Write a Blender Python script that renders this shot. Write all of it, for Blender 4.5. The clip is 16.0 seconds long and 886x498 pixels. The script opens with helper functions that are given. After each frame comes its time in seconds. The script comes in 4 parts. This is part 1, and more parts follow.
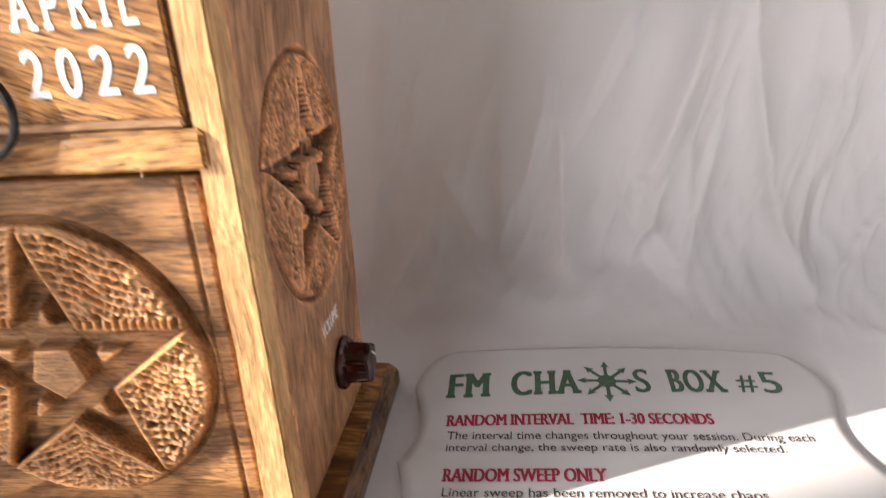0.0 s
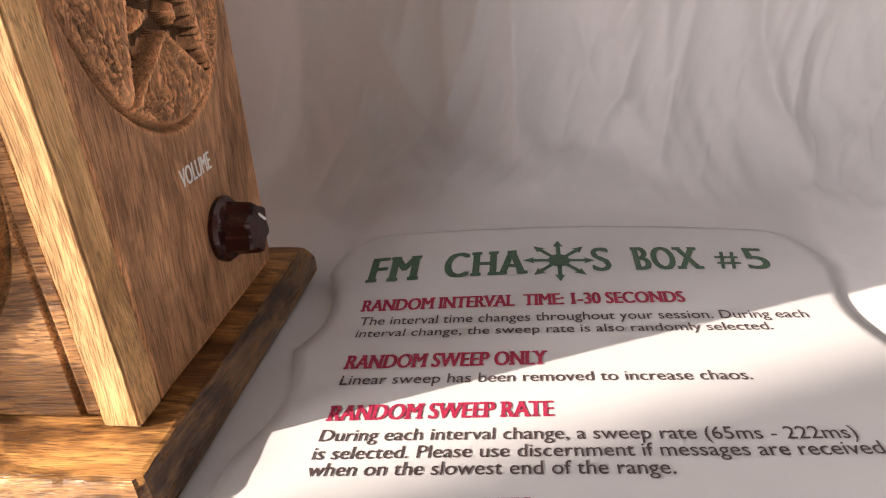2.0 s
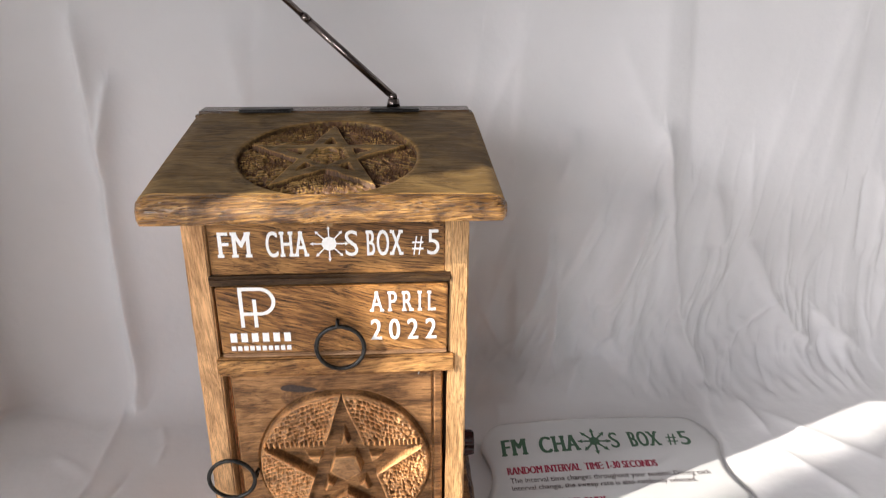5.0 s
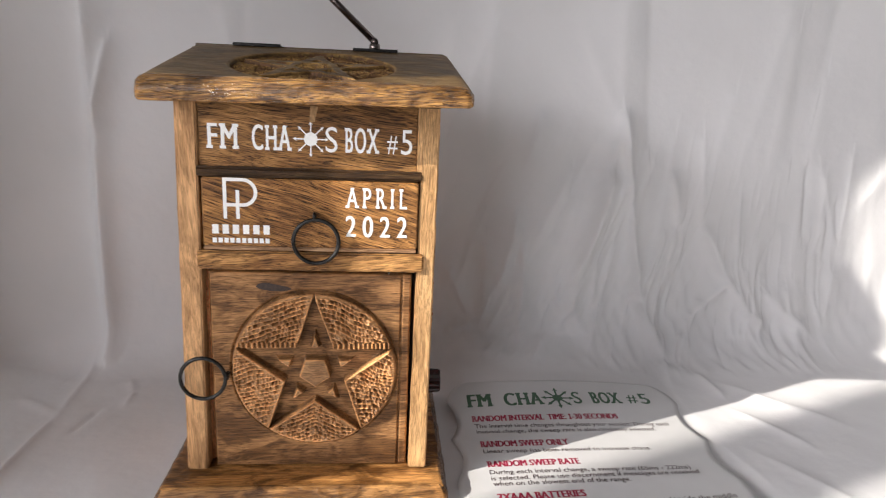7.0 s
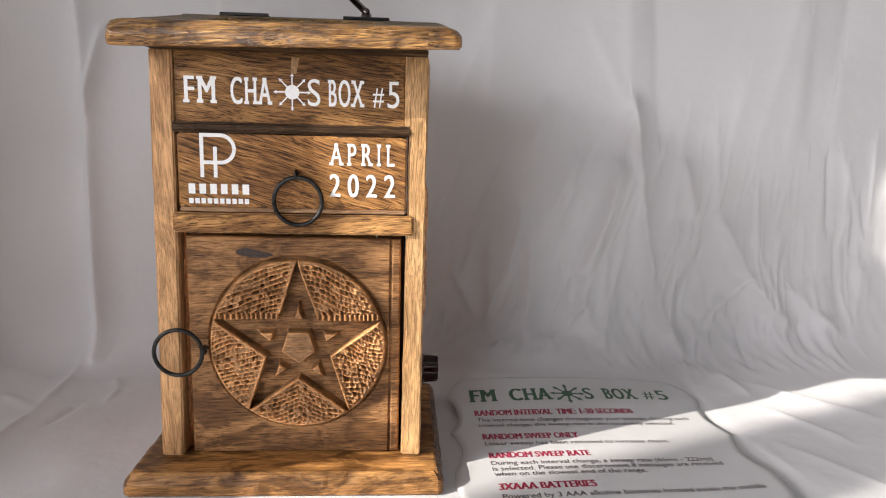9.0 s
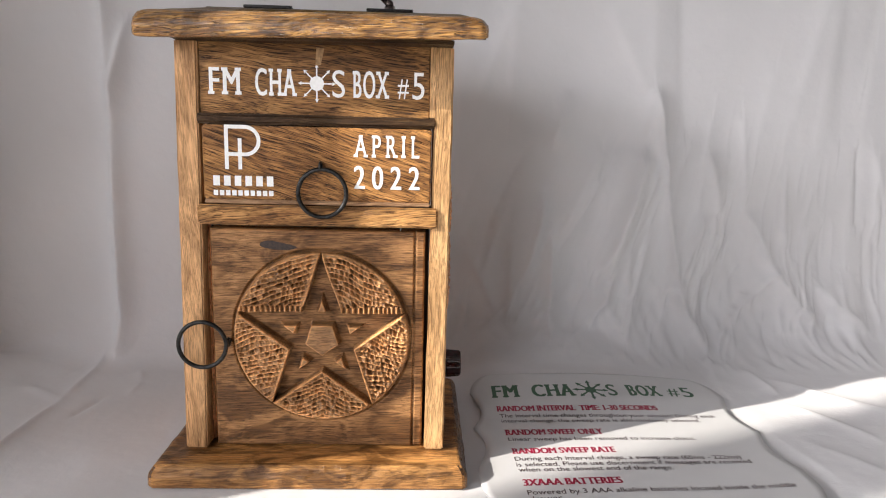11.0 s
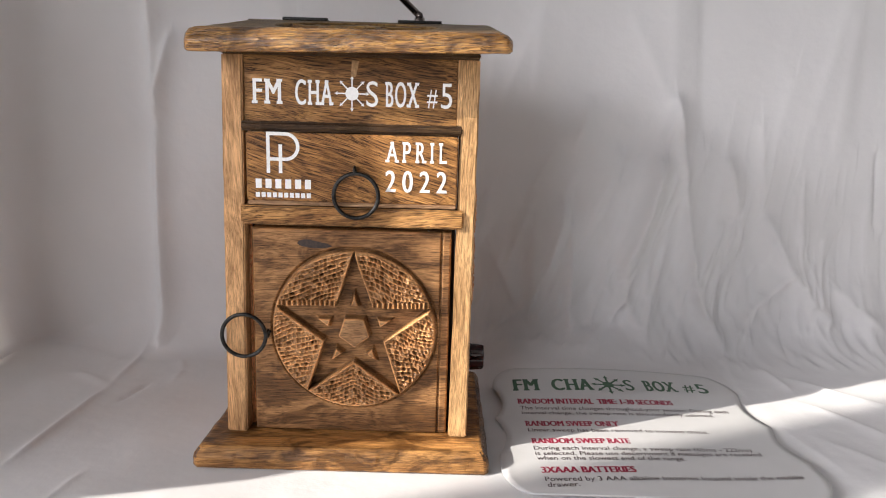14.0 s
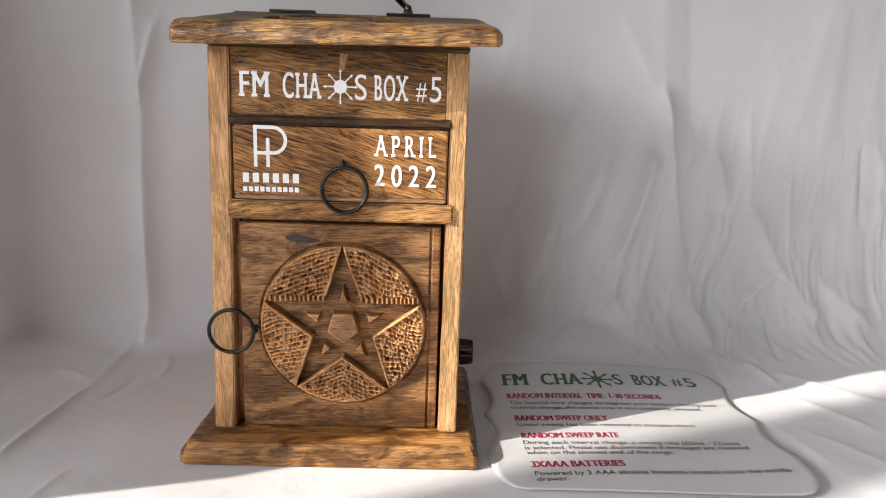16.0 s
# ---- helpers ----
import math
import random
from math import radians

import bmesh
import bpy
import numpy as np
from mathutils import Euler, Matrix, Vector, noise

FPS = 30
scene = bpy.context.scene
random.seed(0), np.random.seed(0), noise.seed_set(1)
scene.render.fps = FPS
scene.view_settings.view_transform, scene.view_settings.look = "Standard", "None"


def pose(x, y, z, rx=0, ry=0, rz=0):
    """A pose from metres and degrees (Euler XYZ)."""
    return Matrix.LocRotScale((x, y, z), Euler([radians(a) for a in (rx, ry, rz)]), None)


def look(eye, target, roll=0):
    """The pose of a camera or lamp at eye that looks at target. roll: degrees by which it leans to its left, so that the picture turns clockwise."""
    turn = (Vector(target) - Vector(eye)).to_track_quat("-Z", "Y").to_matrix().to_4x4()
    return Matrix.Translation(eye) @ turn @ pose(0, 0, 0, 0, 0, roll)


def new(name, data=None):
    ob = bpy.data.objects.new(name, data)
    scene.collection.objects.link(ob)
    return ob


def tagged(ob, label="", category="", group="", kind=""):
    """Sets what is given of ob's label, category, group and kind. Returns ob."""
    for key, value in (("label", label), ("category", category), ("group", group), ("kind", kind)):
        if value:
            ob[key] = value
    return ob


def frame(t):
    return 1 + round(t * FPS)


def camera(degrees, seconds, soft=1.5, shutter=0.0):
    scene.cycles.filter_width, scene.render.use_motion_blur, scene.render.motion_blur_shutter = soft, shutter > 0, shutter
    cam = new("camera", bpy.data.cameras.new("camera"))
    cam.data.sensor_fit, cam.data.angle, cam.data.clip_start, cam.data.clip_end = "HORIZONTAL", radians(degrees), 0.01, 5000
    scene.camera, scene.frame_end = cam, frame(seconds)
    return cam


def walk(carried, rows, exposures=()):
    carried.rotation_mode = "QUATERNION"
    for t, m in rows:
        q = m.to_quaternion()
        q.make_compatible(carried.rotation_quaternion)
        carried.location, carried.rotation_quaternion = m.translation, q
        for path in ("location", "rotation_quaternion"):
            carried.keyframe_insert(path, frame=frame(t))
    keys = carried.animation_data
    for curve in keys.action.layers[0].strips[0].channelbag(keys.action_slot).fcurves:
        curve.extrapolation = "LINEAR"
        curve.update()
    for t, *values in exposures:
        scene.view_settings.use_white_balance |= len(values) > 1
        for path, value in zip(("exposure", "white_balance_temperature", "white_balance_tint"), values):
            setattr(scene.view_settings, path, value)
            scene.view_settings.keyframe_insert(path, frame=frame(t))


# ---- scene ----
cam = camera(67.46, 16.0, 1.1, 0.5)
PATH = [
    (0, 0.15739, -0.17633, 0.19642, 7.766, -21.706, -3.910),
    (0.3, 0.16711, -0.16419, 0.17295, 8.155, -21.795, -4.706),
    (0.5, 0.17320, -0.15387, 0.15590, 7.421, -22.418, -3.928),
    (1, 0.18248, -0.14193, 0.13603, 6.324, -24.630, -4.901),
    (1.5, 0.18499, -0.13503, 0.12910, 7.063, -25.572, -4.359),
    (2, 0.18368, -0.13680, 0.13146, 8.177, -24.972, -4.785),
    (2.5, 0.18204, -0.14266, 0.14132, 8.785, -23.657, -4.920),
    (2.8, 0.17710, -0.16550, 0.17232, 8.843, -21.755, -3.972),
    (3, 0.17602, -0.17739, 0.20072, 7.835, -21.717, -3.269),
    (3.2, 0.16971, -0.18759, 0.22602, 6.803, -20.854, -2.940),
    (3.5, 0.15648, -0.20215, 0.26598, 4.907, -20.639, -1.385),
    (3.8, 0.12489, -0.22444, 0.30987, 1.028, -20.719, -0.417),
    (4, 0.10235, -0.24218, 0.32850, 0.527, -19.722, -0.429),
    (4.2, 0.08238, -0.26145, 0.33928, -0.036, -19.219, -1.147),
    (4.5, 0.05880, -0.29472, 0.35112, -2.179, -20.425, -0.493),
    (4.7, 0.04286, -0.31354, 0.36344, -2.924, -21.653, -0.150),
    (6.8, 0.03730, -0.40006, 0.28665, -5.527, -16.049, 2.258),
    (7, 0.04200, -0.39896, 0.26940, -5.447, -14.327, 2.554),
    (7.2, 0.04694, -0.39455, 0.25537, -5.589, -12.555, 2.568),
    (7.5, 0.05382, -0.38453, 0.23978, -5.974, -11.790, 3.064),
    (7.8, 0.05675, -0.37843, 0.22710, -5.367, -11.200, 2.979),
    (8, 0.05921, -0.37583, 0.22116, -5.456, -11.373, 3.340),
    (8.5, 0.06420, -0.37463, 0.21257, -4.665, -11.015, 2.476),
    (9, 0.06232, -0.38414, 0.21334, -3.503, -10.193, 1.510),
    (11.5, 0.05727, -0.38046, 0.20913, -1.798, -10.416, 1.489),
    (12, 0.05708, -0.38394, 0.21110, -1.328, -10.096, 1.420),
    (12.5, 0.05723, -0.38454, 0.20934, -0.745, -9.827, 1.392),
    (13, 0.05665, -0.38845, 0.20967, -0.220, -9.891, 1.484),
    (13.5, 0.05659, -0.39601, 0.21289, 0.269, -10.415, 1.625),
    (14, 0.05591, -0.40547, 0.21597, -0.016, -10.732, 1.630),
    (14.5, 0.05565, -0.40542, 0.21590, -0.540, -11.046, 1.851),
    (15, 0.05540, -0.40407, 0.21494, -0.875, -11.180, 1.977),
    (15.5, 0.05544, -0.40282, 0.21506, -0.992, -11.273, 1.893),
    (16, 0.05479, -0.40351, 0.21511, -1.124, -11.105, 1.768),
]
EXPOSURES = [(0.0, 1.3, 6750, 13), (1.5, 1.12, 7050, 17), (2.5, 1.2, 7100, 17), (3.5, 1.34, 6650, 12), (4.0, 1.12, 6550, 11), (4.5, 1.1, 6500, 10), (7.0, 0.72, 6450, 10), (9.0, 0.74, 6450, 10), (12.5, 0.84, 6450, 10), (14.0, 0.75, 6450, 10), (16.0, 0.72, 6450, 10)]
walk(cam, [(t, pose(x, y, z, 90 + pitch, 0, yaw) @ pose(0, 0, 0, 0, 0, roll)) for t, x, y, z, yaw, pitch, roll in PATH], EXPOSURES)

# ---- light ----
AZ, EL = math.atan(0.42), radians(27.0)
SUN_WAY = Vector((math.cos(EL) * math.cos(AZ), math.cos(EL) * math.sin(AZ), -math.sin(EL)))
world = bpy.data.worlds.new("sky")
scene.world = world
world.use_nodes = True
sky = world.node_tree.nodes.new("ShaderNodeTexSky")
sky.sky_type, sky.sun_disc = "NISHITA", False
sky.sun_elevation, sky.sun_rotation = EL, math.atan2(-SUN_WAY.x, -SUN_WAY.y)
world.node_tree.links.new(sky.outputs[0], world.node_tree.nodes["Background"].inputs[0])
world.node_tree.nodes["Background"].inputs[1].default_value = 0.1

sun = new("sun", bpy.data.lights.new("sun", "SUN"))
sun.data.energy, sun.data.angle, sun.data.color = 4.3, radians(0.55), (1.0, 0.94, 0.85)
sun.matrix_world = look(Vector((0, 0, 0)) - SUN_WAY * 3, (0, 0, 0))

WALL_X, WALL_Y = -2.0, -2.8
WIN = (-1.75, -0.55, 0.75, 1.95)    # west window: y from, y to, z from, z to
WIN_S = (-1.95, -0.8, 0.35, 1.6)   # south window: x from, x to, z from, z to


def window_lamp(name, place, aim, wide, high, power, colour):
    ob = new(name, bpy.data.lights.new(name, "AREA"))
    ob.data.shape, ob.data.size, ob.data.size_y = "RECTANGLE", wide, high
    ob.data.energy, ob.data.color = power, colour
    ob.matrix_world = look(place, aim)


mid_y, mid_x = (WIN[0] + WIN[1]) / 2, (WIN_S[0] + WIN_S[1]) / 2
mid_zs = (WIN_S[2] + WIN_S[3]) / 2
window_lamp("west_window_light", (WALL_X - 0.16, mid_y, WIN[2] + 0.23), (0, mid_y, WIN[2] + 0.1), WIN[1] - WIN[0], 0.44, 41.0, (0.97, 0.96, 0.99))
window_lamp("south_window_light", (mid_x, WALL_Y - 0.16, mid_zs), (mid_x, 0, mid_zs), WIN_S[1] - WIN_S[0], WIN_S[3] - WIN_S[2], 20.5, (0.98, 0.96, 0.98))


# ---- materials ----
def material(name):
    m = bpy.data.materials.new(name)
    m.use_nodes = True
    n, l = m.node_tree.nodes, m.node_tree.links
    return m, n, l, n["Principled BSDF"]


def ramp(n, stops):
    r = n.new("ShaderNodeValToRGB")
    while len(r.color_ramp.elements) < len(stops):
        r.color_ramp.elements.new(0.5)
    for e, (p, c) in zip(r.color_ramp.elements, stops):
        e.position, e.color = p, (*c, 1.0)
    return r


def wood(name, axis, light, mid, dark, gloss=0.42, pores=0.7, slant=(0, 0, 0), worn=0.0, shine=0.2, blotch=0.35):
    """Oiled hardwood with its grain along one axis (0, 1 or 2): slow colour drift, growth streaks and short dark pores."""
    light, mid, dark = (tuple(c * k * f for c, f in zip(q, (0.98, 1.0, 1.03))) for q, k in ((light, 1.06), (mid, 0.92), (dark, 0.42)))
    m, n, l, b = material(name)
    tc, info = n.new("ShaderNodeTexCoord"), n.new("ShaderNodeObjectInfo")
    mul = n.new("ShaderNodeCombineXYZ")
    for k, f in enumerate((3.1, 1.7, 2.3)):
        mm = n.new("ShaderNodeMath")
        mm.operation = "MULTIPLY"
        mm.inputs[1].default_value = f
        l.new(info.outputs["Random"], mm.inputs[0])
        l.new(mm.outputs[0], mul.inputs[k])
    turn = n.new("ShaderNodeMapping")
    turn.inputs["Rotation"].default_value = [radians(k) for k in slant]
    l.new(tc.outputs["Object"], turn.inputs[0])
    bend = n.new("ShaderNodeTexNoise")
    bend.inputs["Scale"].default_value, bend.inputs["Detail"].default_value = 22, 1
    l.new(turn.outputs[0], bend.inputs["Vector"])
    sway = n.new("ShaderNodeVectorMath")
    sway.operation = "MULTIPLY_ADD"
    sway.inputs[1].default_value = (0.005, 0.005, 0.005)
    l.new(bend.outputs["Color"], sway.inputs[0])
    l.new(turn.outputs[0], sway.inputs[2])
    add = n.new("ShaderNodeVectorMath")
    add.operation = "ADD"
    l.new(sway.outputs[0], add.inputs[0])
    l.new(mul.outputs[0], add.inputs[1])

    def noisy(along, across, detail, distortion=0.0, rough=0.6):
        mp = n.new("ShaderNodeMapping")
        s = [across] * 3
        s[axis] = along
        mp.inputs["Scale"].default_value = s
        l.new(add.outputs[0], mp.inputs[0])
        t = n.new("ShaderNodeTexNoise")
        t.inputs["Scale"].default_value, t.inputs["Detail"].default_value = 1.0, detail
        t.inputs["Distortion"].default_value, t.inputs["Roughness"].default_value = distortion, rough
        l.new(mp.outputs[0], t.inputs["Vector"])
        return t

    def blend(a, c, f):
        mx = n.new("ShaderNodeMix")
        mx.inputs[0].default_value = f
        l.new(a, mx.inputs[2])
        l.new(c, mx.inputs[3])
        return mx.outputs[0]

    def times(a, c):
        mx = n.new("ShaderNodeMix")
        mx.data_type, mx.blend_type = "RGBA", "MULTIPLY"
        mx.inputs[0].default_value = 1.0
        l.new(a, mx.inputs[6])
        l.new(c, mx.inputs[7])
        return mx.outputs[2]

    drift = noisy(9, 30, 3, 0.8)
    streak = noisy(40, 560, 5, 0.5, 0.68)
    fine = noisy(40, 1000, 3, 0.3)
    pore = noisy(75, 2500, 2, 0.35)
    tone = blend(blend(drift.outputs[0], streak.outputs[0], 0.5), fine.outputs[0], 0.28)
    cr = ramp(n, [(0.30, dark), (0.45, mid), (0.60, light), (0.74, tuple(min(1, c * 1.25) for c in light))])
    l.new(tone, cr.inputs[0])
    pr = ramp(n, [(0.37, (1 - pores, 1 - pores * 1.03, 1 - pores * 1.06)), (0.44, (1 - pores * 0.55, 1 - pores * 0.57, 1 - pores * 0.6)), (0.505, (1, 1, 1))])
    l.new(pore.outputs[0], pr.inputs[0])
    colour = times(cr.outputs[0], pr.outputs[0])
    stain_and_shade = noisy(26, 60, 4, 1.2)
    sr = ramp(n, [(0.42, (1 - blotch, 1 - blotch * 1.05, 1 - blotch * 1.1)), (0.55, (1, 1, 1))])
    l.new(stain_and_shade.outputs[0], sr.inputs[0])
    colour = times(colour, sr.outputs[0])
    if worn:
        geo = n.new("ShaderNodeNewGeometry")
        wr = ramp(n, [(0.5, (1, 1, 1)), (0.56, (1 + worn, 1 + worn * 0.9, 1 + worn * 0.75))])
        l.new(geo.outputs["Pointiness"], wr.inputs[0])
        colour = times(colour, wr.outputs[0])
    l.new(colour, b.inputs["Base Color"])
    rr = ramp(n, [(0.3, (gloss + 0.16,) * 3), (0.7, (gloss - 0.06,) * 3)])
    l.new(streak.outputs[0], rr.inputs[0])
    l.new(rr.outputs[0], b.inputs["Roughness"])
    b.inputs["Specular IOR Level"].default_value = shine
    bump = n.new("ShaderNodeBump")
    bump.inputs["Strength"].default_value, bump.inputs["Distance"].default_value = 0.5, 0.0004
    hm = n.new("ShaderNodeMath")
    l.new(pr.outputs[0], hm.inputs[0])
    l.new(streak.outputs[0], hm.inputs[1])
    l.new(hm.outputs[0], bump.inputs["Height"])
    l.new(bump.outputs[0], b.inputs["Normal"])
    return m


GOLD, TAN, UMBER = (0.52, 0.28, 0.10), (0.25, 0.115, 0.038), (0.045, 0.019, 0.008)
wood_x = wood("oiled_wood_along", 0, GOLD, TAN, UMBER, 0.36, 0.8, (0, 5, 0), 0.5, 0.25)
wood_base = wood("base_board_wood", 0, (0.40, 0.205, 0.07), (0.2, 0.092, 0.03), (0.04, 0.017, 0.007), 0.32, 0.5, (0, 3, 0), 0.9, 0.3, 0.65)
wood_end = wood("shaded_base_end_wood", 1, (0.20, 0.105, 0.042), (0.06, 0.027, 0.011), (0.015, 0.006, 0.003), 0.26, 0.6, (0, 0, 2), 1.6, 0.5, 0.65)
wood_fascia = wood("fascia_wood", 0, (0.58, 0.295, 0.096), (0.32, 0.146, 0.045), (0.07, 0.028, 0.01), 0.34, 0.92, (0, -7, 0), 0.0, 0.3)
wood_drawer = wood("drawer_wood", 0, (0.56, 0.28, 0.09), (0.29, 0.13, 0.04), (0.06, 0.024, 0.009), 0.34, 0.92, (0, -17, 0), 0.3, 0.3)
wood_z = wood("oiled_wood_upright", 2, (0.62, 0.36, 0.175), (0.44, 0.235, 0.105), (0.17, 0.08, 0.034), 0.38, 0.45, (0, 3, 0), 0.3, 0.2, 0.3)
wood_sunlit_lip = wood("sunlit_lip_wood", 0, (0.60, 0.36, 0.2), (0.44, 0.24, 0.12), (0.18, 0.085, 0.04), 0.42, 0.5, (0, 4, 0))
wood_dark = wood("dark_wood_and_lid_shade", 0, (0.17, 0.098, 0.04), (0.08, 0.04, 0.017), (0.022, 0.01, 0.005), 0.42, 0.6)
wood_door = wood("carved_wood", 0, (0.48, 0.243, 0.096), (0.275, 0.13, 0.05), (0.07, 0.03, 0.012), 0.34, 0.65, (0, 2, 0), 0.5, 0.25, 0.55)
wood_field = wood("gouged_pale_lit_wood", 0, (0.56, 0.30, 0.128), (0.40, 0.195, 0.078), (0.14, 0.06, 0.024), 0.28, 0.55, (0, 2, 0), 1.0, 0.35)
wood_side = wood("brown_wood_upright", 2, (0.76, 0.415, 0.215), (0.55, 0.275, 0.137), (0.19, 0.088, 0.043), 0.36, 0.6, (6, 0, 0), 1.0, 0.3)
wood_nose = wood("glossy_front_edge_wood", 0, (0.52, 0.285, 0.092), (0.17, 0.08, 0.026), (0.03, 0.012, 0.005), 0.22, 0.85, (0, 4, 0), 0.8, 0.5, 0.7)
wood_strip = wood("varnished_strip_wood", 0, (0.2, 0.11, 0.05), (0.12, 0.06, 0.026), (0.05, 0.024, 0.01), 0.16, 0.3, (0, 0, 0), 0.0, 0.7)
wood_roof = wood("weathered_roof_wood", 0, (0.25, 0.155, 0.056), (0.15, 0.086, 0.029), (0.05, 0.026, 0.009), 0.42, 0.4, (0, 0, 4), 1.6, 0.18, 0.45)
# darker wood that carries the shade of the carved recesses
wood_cut_shade = wood("cut_shade_wood", 2, (0.2, 0.1, 0.048), (0.11, 0.052, 0.025), (0.02, 0.009, 0.004), 0.4, 0.5)
wood_gold = wood("golden_wood_upright", 2, (0.66, 0.415, 0.2), (0.50, 0.285, 0.125), (0.2, 0.095, 0.038), 0.34, 0.5, (0, -2, 0), 0.4, 0.3, 0.25)


def plain(name, colour, rough=0.5, metal=0.0, spot=0.0, scale=300.0):
    m, n, l, b = material(name)
    b.inputs["Roughness"].default_value, b.inputs["Metallic"].default_value = rough, metal
    b.inputs["Base Color"].default_value = (*colour, 1)
    tc = n.new("ShaderNodeTexCoord")
    t = n.new("ShaderNodeTexNoise")
    t.inputs["Scale"].default_value, t.inputs["Detail"].default_value = scale, 4
    l.new(tc.outputs["Object"], t.inputs["Vector"])
    if spot:
        cr = ramp(n, [(0.35, tuple(c * (1 - spot) for c in colour)), (0.65, tuple(min(1, c * (1 + spot)) for c in colour))])
        l.new(t.outputs[0], cr.inputs[0])
        l.new(cr.outputs[0], b.inputs["Base Color"])
    return m, n, l, b, t


iron = plain("blackened_iron", (0.035, 0.034, 0.033), 0.42, 0.85, 0.5, 500)[0]
hinge_black = plain("black_hinge_metal", (0.02, 0.018, 0.017), 0.4, 0.7, 0.3, 400)[0]
chrome = plain("smoky_chrome", (0.2, 0.165, 0.155), 0.22, 1.0, 0.15, 200)[0]
bright_glint = plain("bright_glint_metal", (0.75, 0.73, 0.7), 0.25, 1.0, 0.1, 500)[0]
bakelite = plain("dark_red_bakelite", (0.034, 0.006, 0.005), 0.09, 0.0, 0.2, 200)[0]
bakelite.node_tree.nodes["Principled BSDF"].inputs["Specular IOR Level"].default_value = 0.5
white_ink = plain("white_vinyl", (0.9, 0.89, 0.87), 0.5, 0.0, 0.04, 800)[0]
green_ink = plain("green_print", (0.055, 0.12, 0.07), 0.6, 0.0, 0.25, 900)[0]
red_ink = plain("red_print", (0.36, 0.016, 0.055), 0.6, 0.0, 0.25, 900)[0]
dark_ink = plain("dark_brown_print", (0.07, 0.045, 0.045), 0.6, 0.0, 0.2, 900)[0]
knot_brown = plain("dark_wood_knot", (0.035, 0.018, 0.012), 0.5, 0.0, 0.4, 700)[0]
filler = plain("pale_wood_filler", (0.42, 0.24, 0.1), 0.5, 0.0, 0.3, 500)[0]
gap_shade = plain("gap_shade_black", (0.02, 0.012, 0.007), 0.8)[0]
wall_paint = plain("room_wall_paint", (0.24, 0.233, 0.23), 0.85, 0.0, 0.03, 4)[0]
floor_paint = plain("room_floor_boards", (0.16, 0.15, 0.145), 0.6, 0.0, 0.2, 3)[0]

paper, pn, pl, pb, pt = plain("white_card_stock", (0.62, 0.612, 0.61), 0.5, 0.0, 0.015, 60)
pbump = pn.new("ShaderNodeBump")
pbump.inputs["Strength"].default_value, pbump.inputs["Distance"].default_value = 0.15, 0.0002
pl.new(pt.outputs[0], pbump.inputs["Height"])
pl.new(pbump.outputs[0], pb.inputs["Normal"])

cloth, cn, cl, cb, _ = plain("white_cotton_sheet", (0.77, 0.757, 0.764), 0.92, 0.0, 0.03, 9)
cb.inputs["Sheen Weight"].default_value = 0.15
weave = cn.new("ShaderNodeTexNoise")
weave.inputs["Scale"].default_value, weave.inputs["Detail"].default_value = 900, 2
crumple = cn.new("ShaderNodeTexNoise")
crumple.inputs["Scale"].default_value, crumple.inputs["Detail"].default_value, crumple.inputs["Distortion"].default_value = 42, 4, 0.0
ctc = cn.new("ShaderNodeTexCoord")
cl.new(ctc.outputs["Object"], weave.inputs["Vector"])
cl.new(ctc.outputs["Object"], crumple.inputs["Vector"])
cb1, cb2 = cn.new("ShaderNodeBump"), cn.new("ShaderNodeBump")
cb1.inputs["Strength"].default_value, cb1.inputs["Distance"].default_value = 0.25, 0.0003
cb2.inputs["Strength"].default_value, cb2.inputs["Distance"].default_value = 0.35, 0.003
cl.new(weave.outputs[0], cb1.inputs["Height"])
cl.new(crumple.outputs[0], cb2.inputs["Height"])
cl.new(cb2.outputs[0], cb1.inputs["Normal"])
cl.new(cb1.outputs[0], cb.inputs["Normal"])
thin = cn.new("ShaderNodeBsdfTranslucent")
thin.inputs[0].default_value = (0.7, 0.68, 0.66, 1)
cmix = cn.new("ShaderNodeMixShader")
cmix.inputs[0].default_value = 0.1
cl.new(cb.outputs[0], cmix.inputs[1])
cl.new(thin.outputs[0], cmix.inputs[2])
cl.new(cmix.outputs[0], cn["Material Output"].inputs[0])


# ---- builders ----
def part(name, bm, mat, parent, label="", smooth=False):
    me = bpy.data.meshes.new(name)
    bm.to_mesh(me)
    bm.free()
    me.materials.append(mat)
    if smooth:
        for p in me.polygons:
            p.use_smooth = True
    ob = new(name, me)
    if parent:
        ob.parent = parent
    if label:
        ob["label"] = label
    return ob


def grid_mesh(name, verts, nu, nv, mat, parent=None, label="", smooth=True, extra=None):
    """A sheet of nu x nv vertices, u the slower index."""
    v = np.asarray(verts, float).reshape(-1, 3)
    i = (np.arange(nu - 1)[:, None] * nv + np.arange(nv - 1)[None, :]).ravel()
    faces = np.stack([i, i + nv, i + nv + 1, i + 1], 1)
    me = bpy.data.meshes.new(name)
    fl = faces.tolist()
    vl = v.tolist()
    if extra:
        vl, fl = extra(vl, fl, nu, nv)
    me.from_pydata(vl, [], fl)
    me.materials.append(mat)
    if smooth:
        me.polygons.foreach_set("use_smooth", [True] * len(me.polygons))
    me.update()
    ob = new(name, me)
    if parent:
        ob.parent = parent
    if label:
        ob["label"] = label
    return ob


